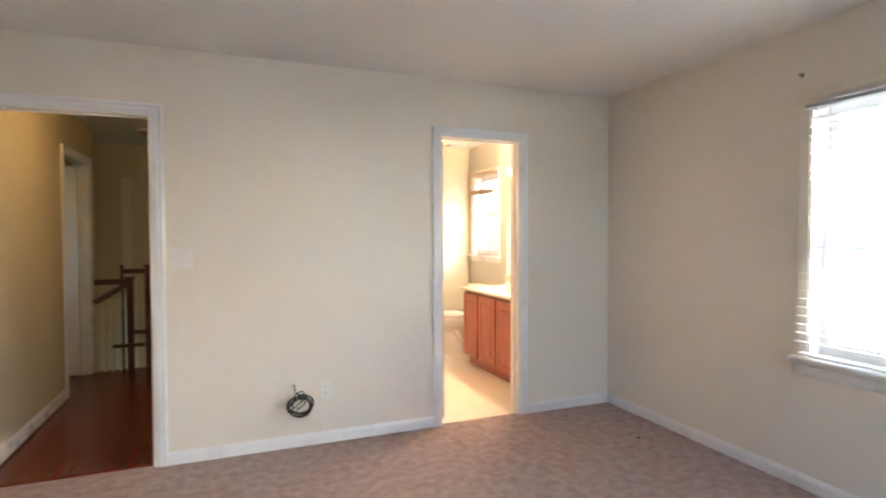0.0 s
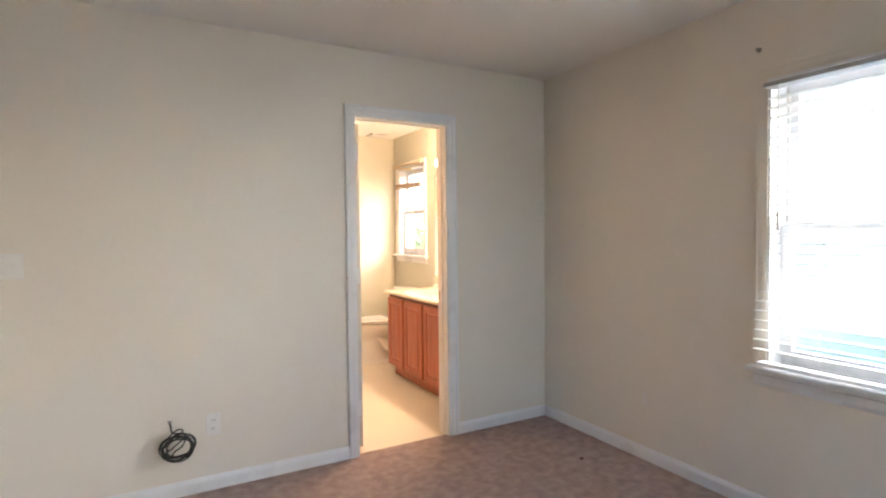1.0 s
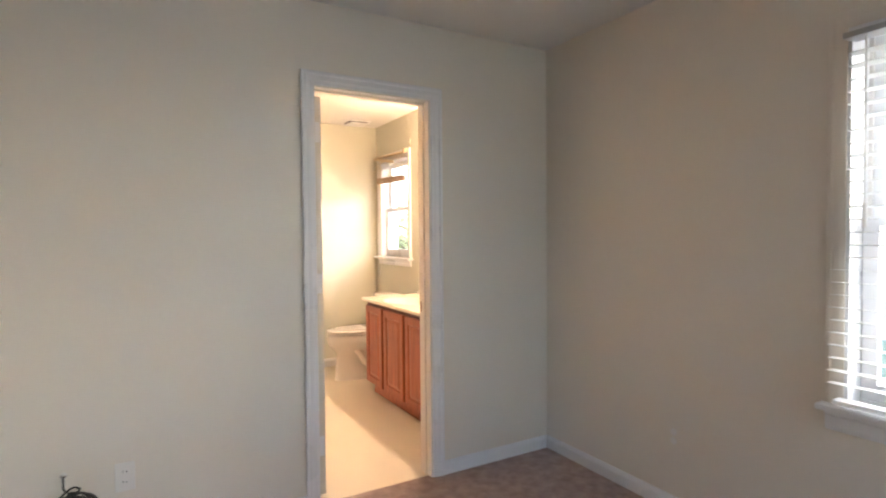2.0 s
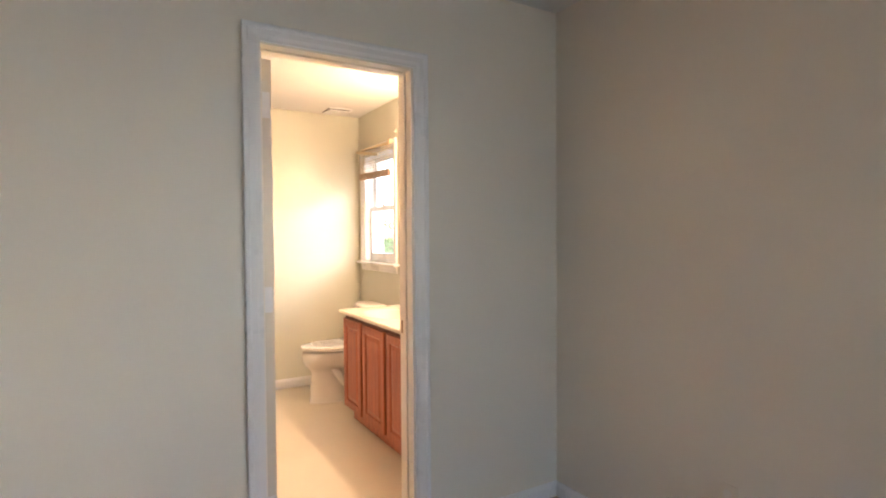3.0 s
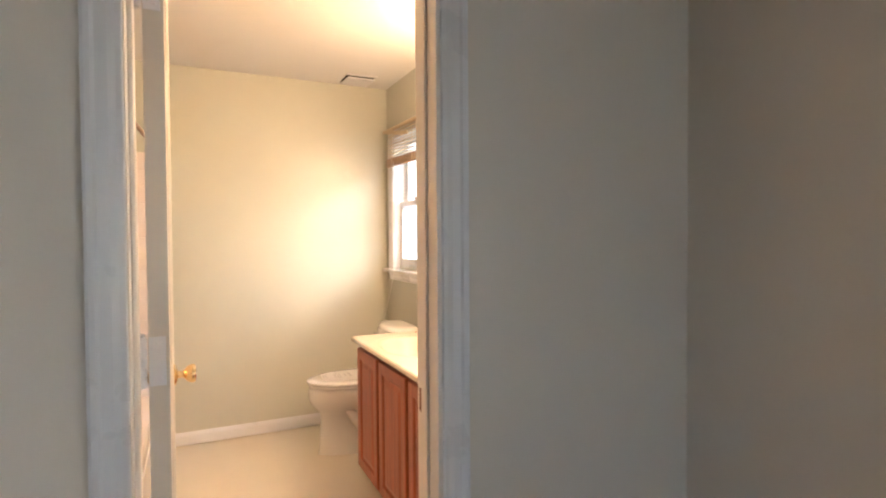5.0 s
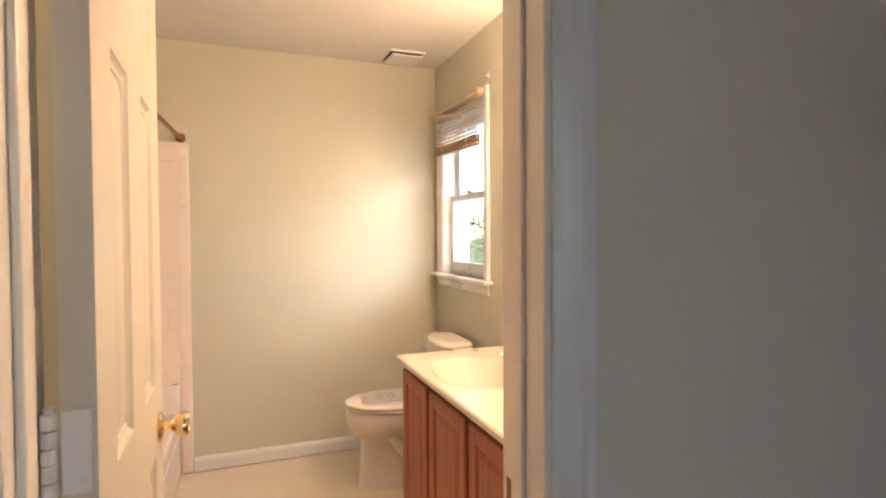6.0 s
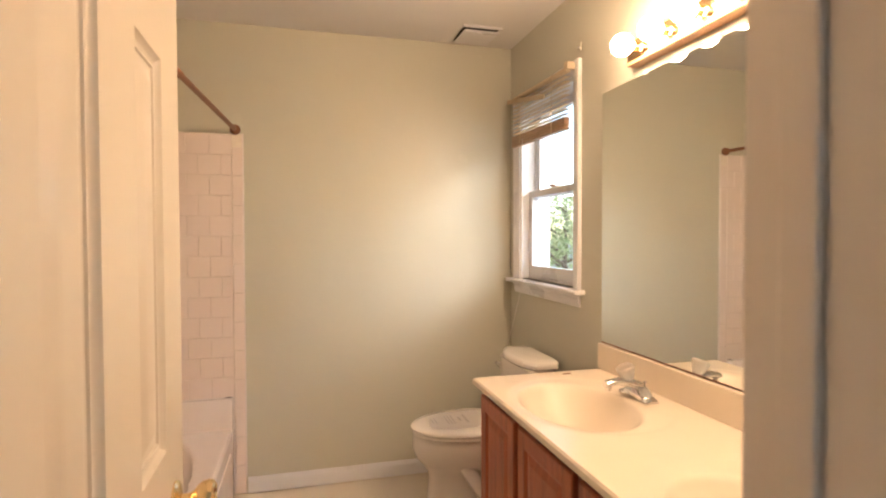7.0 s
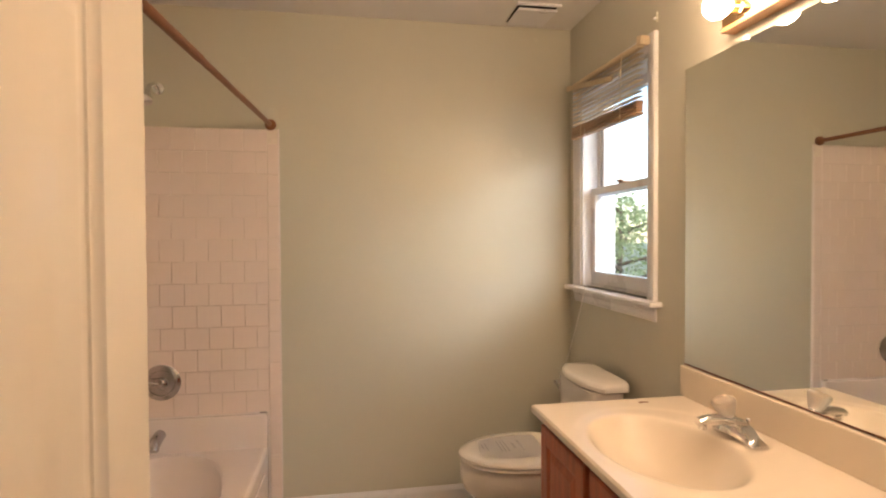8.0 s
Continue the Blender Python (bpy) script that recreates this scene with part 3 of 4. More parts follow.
def top_height(x, y):
    z = TOPZ
    for cy in SINKS:
        v = 1 - math.hypot((x - 2.318) / 0.176, (y - cy) / 0.245) ** 2.0
        if v > -2:
            z -= 0.145 * 0.5 * (v + math.sqrt(v * v + 0.004))
        q = math.hypot((x - 2.360) / 0.252, (y - cy - 0.005) / 0.291)
        if x < 2.62:
            z -= 0.0022 / (1 + math.exp(min(60.0, (q - 1.0) / 0.018)))
    edge = min(x - 2.087, 4.918 - y, 1.0)
    if edge < 0.006:
        z -= 0.006 - math.sqrt(max(0.0, 0.006 ** 2 - (0.006 - max(edge, 0.0)) ** 2))
    return z


part("slab", heightfield(2.087, WR - 0.003, VY0, 4.918, 96, 250, top_height, 0.779), MARBLE, top, smooth=True)
part("backsplash", block(WR - 0.022, WR - 0.001, VY0, 4.930, TOPZ - 0.001, 0.905, bevel=0.004, seg=3), MARBLE, top)
for cy in SINKS:
    part("drain", lathe([(0.021, -0.001), (0.021, 0.002), (0.016, 0.0025), (0.012, 0.001)], Matrix.Translation((2.32, cy, TOPZ - 0.1465)), 20), CHROME, top, "chrome drain ring", True)
chip = bmesh.new()
tube(chip, [(2.440, 4.868, TOPZ + 0.0012), (2.456, 4.870, TOPZ + 0.002), (2.474, 4.867, TOPZ + 0.0012)], 0.002, 6)
tagged(part("plug_chain", chip, BRONZE), "small dark scrap lying on the vanity top", "scrap")


def faucet(cy):
    f = thing("faucet", (2.545, cy, TOPZ), "chrome single-handle faucet with a clear acrylic knob", "faucet", "faucets on the vanity")
    # arched bridge base with two flat feet
    bm = bmesh.new()
    rows = []
    n = 18
    for i in range(n + 1):
        u = -1 + 2 * i / n
        y = cy + 0.082 * u
        zt = TOPZ + 0.008 + 0.030 * (1 - min(1, abs(u) / 0.86) ** 2) + 0.004 * (abs(u) < 0.5)
        zb = TOPZ + 0.0005 + 0.010 * max(0.0, 1 - (u / 0.62) ** 2)
        hw = 0.018 + 0.011 * (1 - abs(u)) if abs(u) < 0.75 else 0.018 + 0.0085 * min(1, (1 - abs(u)) / 0.25 + 0.35)
        rows.append([bm.verts.new((2.545 + sx * hw * f2, y, z)) for sx, f2, z in ((-1, 1, zb), (-1, 1, zb + (zt - zb) * 0.55), (-1, 0.7, zt), (1, 0.7, zt), (1, 1, zb + (zt - zb) * 0.55), (1, 1, zb))])
    for A, B in zip(rows, rows[1:]):
        for k in range(6):
            bm.faces.new((A[k], A[(k + 1) % 6], B[(k + 1) % 6], B[k]))
    bm.faces.new(rows[0])
    bm.faces.new(list(reversed(rows[-1])))
    bmesh.ops.recalc_face_normals(bm, faces=bm.faces)
    part("base", bm, CHROME, f, smooth=True)
    # spout: a flattened, slightly rising bar towards the basin
    bm = bmesh.new()
    rows = []
    for i in range(13):
        u = i / 12
        x = 2.552 - 0.132 * u
        zc = TOPZ + 0.040 + 0.022 * math.sin(u * 2.2) - 0.006 * u
        hw, hh = 0.021 - 0.005 * u, 0.015 - 0.004 * u
        rows.append([bm.verts.new((x, cy + hw * math.cos(a) * (1 if abs(math.cos(a)) < 0.8 else 1.0), zc + hh * math.sin(a))) for a in [k * math.tau / 14 for k in range(14)]])
    for A, B in zip(rows, rows[1:]):
        for k in range(14):
            bm.faces.new((A[k], A[(k + 1) % 14], B[(k + 1) % 14], B[k]))
    bm.faces.new(rows[0])
    bm.faces.new(list(reversed(rows[-1])))
    bmesh.ops.recalc_face_normals(bm, faces=bm.faces)
    sp = part("spout", bm, CHROME, f, smooth=True)
    part("aerator", lathe([(0.009, 0), (0.010, 0.003), (0.010, 0.014)], Matrix.Translation((2.434, cy, TOPZ + 0.031)), 16), CHROME, sp, smooth=True)
    part("collar", lathe([(0.020, 0), (0.019, 0.012), (0.012, 0.018), (0.009, 0.026)], pose(2.522, cy, TOPZ + 0.044, 0, -16, 0), 20), CHROME, f, smooth=True)
    tiltm = pose(2.512, cy, TOPZ + 0.062, 0, -22, 0)
    bm = lathe([(0.012, 0), (0.017, 0.003), (0.024, 0.019), (0.0305, 0.040), (0.0305, 0.047), (0.025, 0.051), (0.022, 0.046), (0.012, 0.044)], tiltm, 12)
    part("handle", bm, ACRYLIC, f, "clear acrylic faceted knob")
    part("lift_rod", lathe([(0.0025, 0), (0.0025, 0.008), (0.006, 0.010), (0.007, 0.016), (0.004, 0.019)], Matrix.Translation((2.572, cy, TOPZ + 0.034)), 12), CHROME, f, smooth=True)


for cy in SINKS:
    faucet(cy)

# ---- mirror ----
MY1, MZ0, MZ1 = 4.925, 0.908, 1.922
mir = thing("wall_mirror", (WR, 4.15, MZ0), "large frameless wall mirror above the vanity", "mirror")
part("mirror_glass", block(WR - 0.0065, WR - 0.0015, WAB + 0.01, MY1, MZ0 + 0.003, MZ1, bevel=0.0012, seg=1), MIRROR, mir)
part("bottom_edge", block(WR - 0.0085, WR - 0.0012, WAB + 0.01, MY1 - 0.001, MZ0 + 0.0002, MZ0 + 0.0028), BRONZE, mir, "thin dark strip along the mirror's bottom")
for y, z in ((4.64, MZ1), (4.30, MZ1), (3.9, MZ1), (3.6, MZ1)):
    part("clip", block(WR - 0.012, WR - 0.001, y - 0.010, y + 0.010, z - 0.006, z + 0.010, bevel=0.002), PLATE, mir, "pale plastic mirror clip")
for z in (1.78, 1.66):
    part("clip", block(WR - 0.010, WR - 0.001, MY1 - 0.002, MY1 + 0.002, z - 0.006, z + 0.006, bevel=0.001), PAINT_BATH, mir)

# ---- vanity light: oak bar with eight globe bulbs ----
LY1, LZ = 4.697, 2.002
bar = thing("vanity_light", (WR, 4.12, LZ), "honey-oak and brass vanity light bar with lit globe bulbs", "wall lamp")
NB, STEP = 8, 0.152
LY0 = LY1 - NB * STEP
bm = bmesh.new()
prof = [(0.0, -0.047), (0.046, -0.047), (0.048, -0.044), (0.048, -0.036), (0.043, -0.034), (0.043, 0.034), (0.048, 0.036), (0.048, 0.044), (0.046, 0.047), (0.0, 0.047)]
ends = [[bm.verts.new((WR - d, y, LZ + z)) for d, z in prof] for y in (LY0, LY1)]
for k in range(len(prof)):
    bm.faces.new((ends[0][k], ends[0][(k + 1) % len(prof)], ends[1][(k + 1) % len(prof)], ends[1][k]))
bm.faces.new(ends[0])
bm.faces.new(list(reversed(ends[1])))
bmesh.ops.recalc_face_normals(bm, faces=bm.faces)
part("backplate", bm, BAR_WOOD, bar, "honey-oak box backplate")
part("strip", block(WR - 0.0455, WR - 0.0435, LY0 + 0.004, LY1 - 0.004, LZ - 0.0335, LZ + 0.0335), BRASS, bar, "polished brass strip")
for k in range(NB):
    y = LY1 - STEP * (k + 0.5)
    m = Matrix.Translation((WR - 0.0455, y, LZ)) @ pose(0, 0, 0, 0, -90, 0)
    sock = part("socket", lathe([(0.021, 0.0), (0.021, 0.004), (0.0165, 0.006), (0.016, 0.030), (0.014, 0.031)], m, 20), BRASS, bar, "brass socket cup", True)
    b = lathe([(0.013, 0.026), (0.015, 0.032), (0.022, 0.038), (0.030, 0.046), (0.037, 0.058), (0.039, 0.070), (0.037, 0.083), (0.029, 0.096), (0.017, 0.104), (0.005, 0.107)], m, 24)
    part("bulb", b, BULB, bar, "lit frosted globe bulb", True)

# ---- toilet ----
TY = 5.41
toi = thing("toilet", (2.30, TY, 0), "white porcelain two-piece toilet with its lid closed", "toilet")


def egg(front, back, half, z, power=2.3, sides=48):
    """An elongated rim outline, round in front (towards -x) and squarer behind."""
    cx = back - half * 0.95
    out = []
    for k in range(sides):
        a = k * math.tau / sides
        c, s = math.cos(a), math.sin(a)
        rx = (back - cx) if c > 0 else (cx - front)
        p = 3.0 if c > 0 else 2.0
        out.append((cx + rx * math.copysign(abs(c) ** (2 / p), c), TY + half * math.copysign(abs(s) ** (2 / p), s), z))
    return out


def skin(outlines):
    bm = bmesh.new()
    rings = [[bm.verts.new(p) for p in o] for o in outlines]
    n = len(rings[0])
    for A, B in zip(rings, rings[1:]):
        for k in range(n):
            bm.faces.new((A[k], A[(k + 1) % n], B[(k + 1) % n], B[k]))
    bm.faces.new(list(reversed(rings[0])))
    bm.faces.new(rings[-1])
    bmesh.ops.recalc_face_normals(bm, faces=bm.faces)
    return bm


part("bowl", skin([egg(2.006, 2.42, 0.104, -0.024), egg(2.007, 2.42, 0.104, -0.010), egg(2.014, 2.41, 0.100, 0.004), egg(2.018, 2.40, 0.097, 0.10), egg(2.026, 2.40, 0.094, 0.19), egg(2.022, 2.42, 0.098, 0.222),
                  egg(2.000, 2.44, 0.122, 0.252), egg(1.966, 2.46, 0.158, 0.288), egg(1.950, 2.47, 0.176, 0.330), egg(1.951, 2.47, 0.178, 0.372), egg(1.954, 2.47, 0.178, 0.386), egg(1.962, 2.465, 0.172, 0.394), egg(1.985, 2.45, 0.150, 0.3965)]), PORCELAIN, toi, smooth=True)
trap = bmesh.new()
for s in (-1, 1):
    tube(trap, [(2.17, TY + s * 0.075, 0.27), (2.21, TY + s * 0.098, 0.22), (2.25, TY + s * 0.104, 0.15), (2.31, TY + s * 0.106, 0.10), (2.37, TY + s * 0.104, 0.14), (2.41, TY + s * 0.095, 0.22)], [0.03, 0.036, 0.036, 0.036, 0.036, 0.03], 12)
part("trapway", trap, PORCELAIN, toi, smooth=True)
part("foot", skin([egg(2.16, 2.53, 0.125, -0.025), egg(2.16, 2.53, 0.125, 0.010), egg(2.18, 2.51, 0.110, 0.025)]), PORCELAIN, toi, smooth=True)
part("shelf", block(2.38, 2.645, TY - 0.10, TY + 0.10, 0.30, 0.40, bevel=0.02, seg=3), PORCELAIN, toi, smooth=True)
part("seat", skin([egg(1.985, 2.41, 0.150, 0.3967), egg(1.968, 2.41, 0.166, 0.4025), egg(1.950, 2.41, 0.181, 0.4045), egg(1.950, 2.41, 0.181, 0.411), egg(1.956, 2.41, 0.177, 0.416)]), PORCELAIN, toi, "white seat", True)
lid = part("lid", skin([egg(1.952, 2.415, 0.179, 0.4185), egg(1.944, 2.415, 0.184, 0.423), egg(1.944, 2.415, 0.184, 0.431), egg(1.952, 2.41, 0.179, 0.437), egg(1.985, 2.39, 0.158, 0.441), egg(2.06, 2.35, 0.09, 0.443)]), PORCELAIN, toi, "closed white lid", True)
for s in (-1, 1):
    part("hinge_post", block(2.405, 2.435, TY + s * 0.07 - 0.02, TY + s * 0.07 + 0.02, 0.396, 0.436, bevel=0.006), PORCELAIN, toi)
tk = []
for z, g in ((0.385, -0.022), (0.40, -0.012), (0.55, -0.004), (0.705, 0.0)):
    tk.append((2.521, TY, 0.080 + g, 0.190 + g, z))
part("tank", loft(tk, 48, 5.0), PORCELAIN, toi, smooth=True)


def lid_outline(grow, z):
    """The tank lid's outline: straight at the wall, bowed in front."""
    out = []
    n = 24
    for k in range(n + 1):
        u = -1 + 2 * k / n
        out.append((2.436 + 0.055 * abs(u) ** 2.6 - grow, TY + u * (0.205 + grow), z))
    out.append((2.590, TY + 0.197 + grow, z))
    out.append((2.604, TY + 0.175 + grow, z))
    out.append((2.604, TY - 0.185 - grow, z))
    out.append((2.590, TY - 0.203 - grow, z))
    return out


part("tank_lid", skin([lid_outline(-0.006, 0.7055), lid_outline(0.002, 0.712), lid_outline(0.003, 0.726), lid_outline(-0.004, 0.737), lid_outline(-0.020, 0.743), lid_outline(-0.07, 0.7455)]), PORCELAIN, toi, smooth=True)
lever = bmesh.new()
tube(lever, [(2.475, TY + 0.175, 0.66), (2.434, TY + 0.175, 0.66)], 0.009, 12)
tube(lever, [(2.434, TY + 0.185, 0.661), (2.430, TY + 0.130, 0.652), (2.430, TY + 0.105, 0.650)], [0.007, 0.006, 0.007], 10)
part("flush_lever", lever, CHROME, toi, "chrome flush lever", True)
for ob in toi.children:
    ob.data.transform(Matrix.Translation((0, 0, 0.020)))

# sheet of printed paper on the lid
sheet = bmesh.new()
PX0, PX1, PY0, PY1 = 2.020, 2.285, TY - 0.118, TY + 0.118


def paper_z(x, y):
    u, v = (x - PX0) / (PX1 - PX0), (y - PY0) / (PY1 - PY0)
    return 0.4640 + 0.0016 * abs(math.sin(u * 7 + v * 2)) - 0.004 * max(0.0, 0.2 - u)


g = [[sheet.verts.new((PX0 + (PX1 - PX0) * i / 16 + 0.02 * (j / 12), PY0 + (PY1 - PY0) * j / 12, 0)) for j in range(13)] for i in range(17)]
for row in g:
    for v in row:
        nose = max(0.0, (2.14 - v.co.x) / 0.12)
        v.co.y = TY + (v.co.y - TY) * (1 - 0.42 * nose ** 2)
        v.co.z = paper_z(v.co.x, v.co.y)
for i in range(16):
    for j in range(12):
        sheet.faces.new((g[i][j], g[i + 1][j], g[i + 1][j + 1], g[i][j + 1]))
bmesh.ops.solidify(sheet, geom=sheet.faces[:], thickness=0.0006)
bmesh.ops.recalc_face_normals(sheet, faces=sheet.faces)
paper = tagged(part("paper_sheet", sheet, PAPER, smooth=True), "creased white printed paper lying on the toilet lid", "paper")


def ink_bar(x0, x1, y0, y1):
    n = 6
    bm = bmesh.new()
    rows = [[bm.verts.new((x0 + (x1 - x0) * i / n, y, paper_z(x0 + (x1 - x0) * i / n, y) + 0.0012)) for y in (y0, y1)] for i in range(n + 1)]
    for A, B in zip(rows, rows[1:]):
        bm.faces.new((A[0], A[1], B[1], B[0]))
    part("print_line", bm, INK, paper, "grey printed line")


for k, (xa, half) in enumerate(((2.205, 0.055), (2.175, 0.030), (2.145, 0.060), (2.130, 0.060), (2.115, 0.055))):
    ink_bar(xa, xa + (0.012 if k < 2 else 0.007), TY + 0.01 - half, TY + 0.01 + half)
for xa, half in ((2.060, 0.040), (2.045, 0.03)):
    ink_bar(xa, xa + 0.006, TY + 0.01 - half, TY + 0.01 + half)

# ---- bathtub ----
TX1, TY0, DECK = 1.105, 4.402, 0.362
tub = thing("bathtub", (0.72, 5.16, 0), "white enamelled bathtub with a raised back ledge", "bathtub")


def tub_height(x, y):
    z = DECK
    r = (abs((x - 0.715) / 0.300) ** 2.4 + abs((y - 5.14) / 0.690) ** 2.4) ** (1 / 2.4)
    if r < 1.0:
        z -= 0.29 * (1 - r ** 5) ** 0.8
    elif r < 1.06:
        z -= 0.003 * (1.06 - r) / 0.06
    edge = TX1 - x
    if edge < 0.014:
        z -= 0.014 - math.sqrt(max(0.0, 0.014 ** 2 - (0.014 - max(0, edge)) ** 2))
    back = WB - 0.012 - y
    if back < 0.045:
        z += 0.150 * (1 - max(0.0, (back - 0.030) / 0.015)) if back > 0.030 else 0.150
    return z


part("basin", heightfield(TUBX + 0.003, TX1, TY0, WB - 0.012, 90, 190, tub_height, 0.33), TUBWHITE, tub, smooth=True)
ap = block(TX1 - 0.045, TX1 - 0.004, TY0, WB - 0.012, -0.005, 0.345, bevel=0.004)
part("apron", ap, TUBWHITE, tub)
part("apron_panel", block(TX1 - 0.005, TX1 + 0.004, TY0 + 0.10, WB - 0.14, 0.06, 0.27, bevel=0.004), TUBWHITE, tub)
caulk = tube(bmesh.new(), [(1.108, WB - 0.016, 0.01), (1.109, WB - 0.016, 0.51)], 0.004, 6)
tube(caulk, [(TUBX + 0.01, WB - 0.012, 0.5135), (1.108, WB - 0.012, 0.5135)], 0.0042, 6)
tube(caulk, [(1.1655, WB - 0.003, 0.09), (1.1655, WB - 0.003, 1.877)], 0.0042, 6)
tagged(part("caulk", caulk, TUBWHITE), "white caulk beads round the tub and tiles", "trim", kind="structure")

part("mildew_spot", tube(bmesh.new(), [(1.066, WB - 0.017, 0.5155), (1.084, WB - 0.018, 0.5165), (1.098, WB - 0.018, 0.5150)], [0.0012, 0.0024, 0.0016], 6), DARK, bpy.data.objects["caulk"], "black mildew spot")

VX = 0.628
val = thing("shower_valve", (VX, WB, 0.68), "round chrome shower valve plate with a lever", "valve")
m = Matrix.Translation((VX, WB - 0.007, 0.680)) @ pose(0, 0, 0, 90, 0, 0)
part("escutcheon", lathe([(0.083, 0), (0.084, 0.004), (0.080, 0.008), (0.060, 0.014), (0.058, 0.011), (0.030, 0.016)], m, 40), CHROME_DULL, val, smooth=True)
part("hub", lathe([(0.028, 0.012), (0.027, 0.040), (0.020, 0.046), (0.006, 0.048)], m, 24), CHROME_DULL, val, smooth=True)
part("lever", tube(bmesh.new(), [(VX, WB - 0.045, 0.68), (VX - 0.03, WB - 0.060, 0.692), (VX - 0.075, WB - 0.066, 0.70)], [0.010, 0.008, 0.007], 10), CHROME_DULL, val, smooth=True)
spt = thing("tub_spout", (VX, WB, 0.43), "curved chrome tub spout on the tiled wall", "spout")
part("body", tube(bmesh.new(), [(VX, WB - 0.004, 0.445), (VX, WB - 0.03, 0.445), (VX, WB - 0.075, 0.442), (VX, WB - 0.115, 0.430), (VX, WB - 0.135, 0.405)], [0.030, 0.027, 0.026, 0.025, 0.022], 16), CHROME_DULL, spt, smooth=True)
sh = thing("wall_shower", (VX, WB, 2.03), "chrome shower arm and head", "shower head")
part("flange", lathe([(0.028, 0), (0.026, 0.006), (0.012, 0.012)], Matrix.Translation((VX, WB, 2.05)) @ pose(0, 0, 0, 90, 0, 0), 20), CHROME, sh, smooth=True)
part("arm", tube(bmesh.new(), [(VX, WB - 0.002, 2.05), (VX, WB - 0.06, 2.055), (VX, WB - 0.11, 2.035), (VX, WB - 0.14, 2.00)], 0.009, 12), CHROME, sh, smooth=True)
part("head", lathe([(0.012, 0), (0.016, 0.015), (0.030, 0.045), (0.033, 0.060), (0.028, 0.063)], Matrix.Translation((VX, WB - 0.135, 2.005)) @ pose(0, 0, 0, 145, 0, 0), 20), CHROME, sh, smooth=True)

rod = thing("shower_rod", (1.08, 5.16, 1.90), "bronze telescoping shower curtain rod", "curtain rod")
RA, RB = Vector((1.130, WB - 0.002, 1.897)), Vector((1.030, 4.402, 1.890))
RM = RA.lerp(RB, 0.63)
part("rod", tube(bmesh.new(), [RA, RM.lerp(RB, 0.02)], 0.0115, 14), BRONZE, rod, smooth=True)
part("rod", tube(bmesh.new(), [RM, RB], 0.0135, 14), BRONZE, rod, smooth=True)
for p, d in ((RA, (RB - RA).normalized()), (RB, (RA - RB).normalized())):
    part("end_cap", tube(bmesh.new(), [p, p + d * 0.008, p + d * 0.020, p + d * 0.030], [0.026, 0.027, 0.024, 0.013], 20), BRONZE, rod, smooth=True)

# ---- exhaust vent in the bathroom ceiling ----
vent = thing("exhaust_vent", (2.38, 5.75, H), "white ceiling exhaust vent with a drooping cover", "vent")
# flat near-black sheet stands for the shade behind the drooping cover
part("housing", block(2.285, 2.478, 5.645, 5.862, H - 0.003, H - 0.0005), DARK, vent, "dark sheet for the shade inside the vent")
bm = bmesh.new()
box(bm, 2.275, 2.488, 5.632, 5.650, H - 0.010, H - 0.0002, bevel=0.002)
part("frame_bar", bm, TRIM, vent)
bm = block(-0.094, 0.094, -0.100, 0.100, -0.006, 0.006, bevel=0.003)
bm.transform(pose(2.383, 5.762, H - 0.0145, 2.6, 0, 0))
part("cover", bm, TRIM, vent, "white plastic cover plate")

# ---- wall details in the bedroom ----
def wall_plate(name, cx, cz, w, h, label, category):
    t = thing(name, (cx, WA, cz), label, category)
    part("plate", block(cx - w / 2, cx + w / 2, WA - 0.006, WA - 0.0002, cz - h / 2, cz + h / 2, bevel=0.003), PLATE, t)
    return t


sw = wall_plate("light_switch", -0.430, 1.213, 0.118, 0.115, "white double toggle light switch plate", "switch")
for dx in (-0.023, 0.023):
    bm = block(-0.005, 0.005, -0.012, 0.0, -0.011, 0.011, bevel=0.002)
    bm.transform(pose(-0.430 + dx, WA - 0.006, 1.215, 20, 0, 0))
    part("toggle", bm, PLATE, sw)
ot = wall_plate("power_outlet", 0.403, 0.347, 0.072, 0.118, "white duplex power outlet", "outlet")
for dz in (-0.021, 0.021):
    rec = part("receptacle", lathe([(0.0165, 0), (0.0165, 0.0025), (0.015, 0.003)], Matrix.Translation((0.403, WA - 0.0055, 0.347 + dz)) @ pose(0, 0, 0, 90, 0, 0), 20), PLATE, ot)
    for dx in (-0.006, 0.006):
        part("slot", block(0.403 + dx - 0.001, 0.403 + dx + 0.001, WA - 0.0092, WA - 0.008, 0.347 + dz - 0.003, 0.347 + dz + 0.006), DARK, rec)
oe = thing("power_outlet", (WR, 2.34, 0.36), "cream duplex power outlet painted into the wall", "outlet")
part("plate", block(WR - 0.006, WR - 0.0002, 2.305, 2.377, 0.305, 0.420, bevel=0.003), PAINT_BED, oe)
for dz in (-0.021, 0.021):
    part("receptacle", lathe([(0.0165, 0), (0.0165, 0.0025), (0.015, 0.003)], Matrix.Translation((WR - 0.0055, 2.341, 0.362 + dz)) @ pose(0, 0, 0, 0, -90, 0), 20), PLATE, oe)
hk = thing("wall_hook", (WR, 1.695, 2.183), "small dull metal curtain bracket screwed to the wall", "hook")
part("plate", lathe([(0.013, 0), (0.013, 0.004), (0.009, 0.007)], Matrix.Translation((WR, 1.695, 2.183)) @ pose(0, 0, 0, 0, -90, 0), 16), CHROME_DULL, hk, smooth=True)
part("prong", tube(bmesh.new(), [(WR - 0.004, 1.695, 2.183), (WR - 0.020, 1.695, 2.182), (WR - 0.026, 1.694, 2.190)], 0.0045, 10), CHROME_DULL, hk, smooth=True)
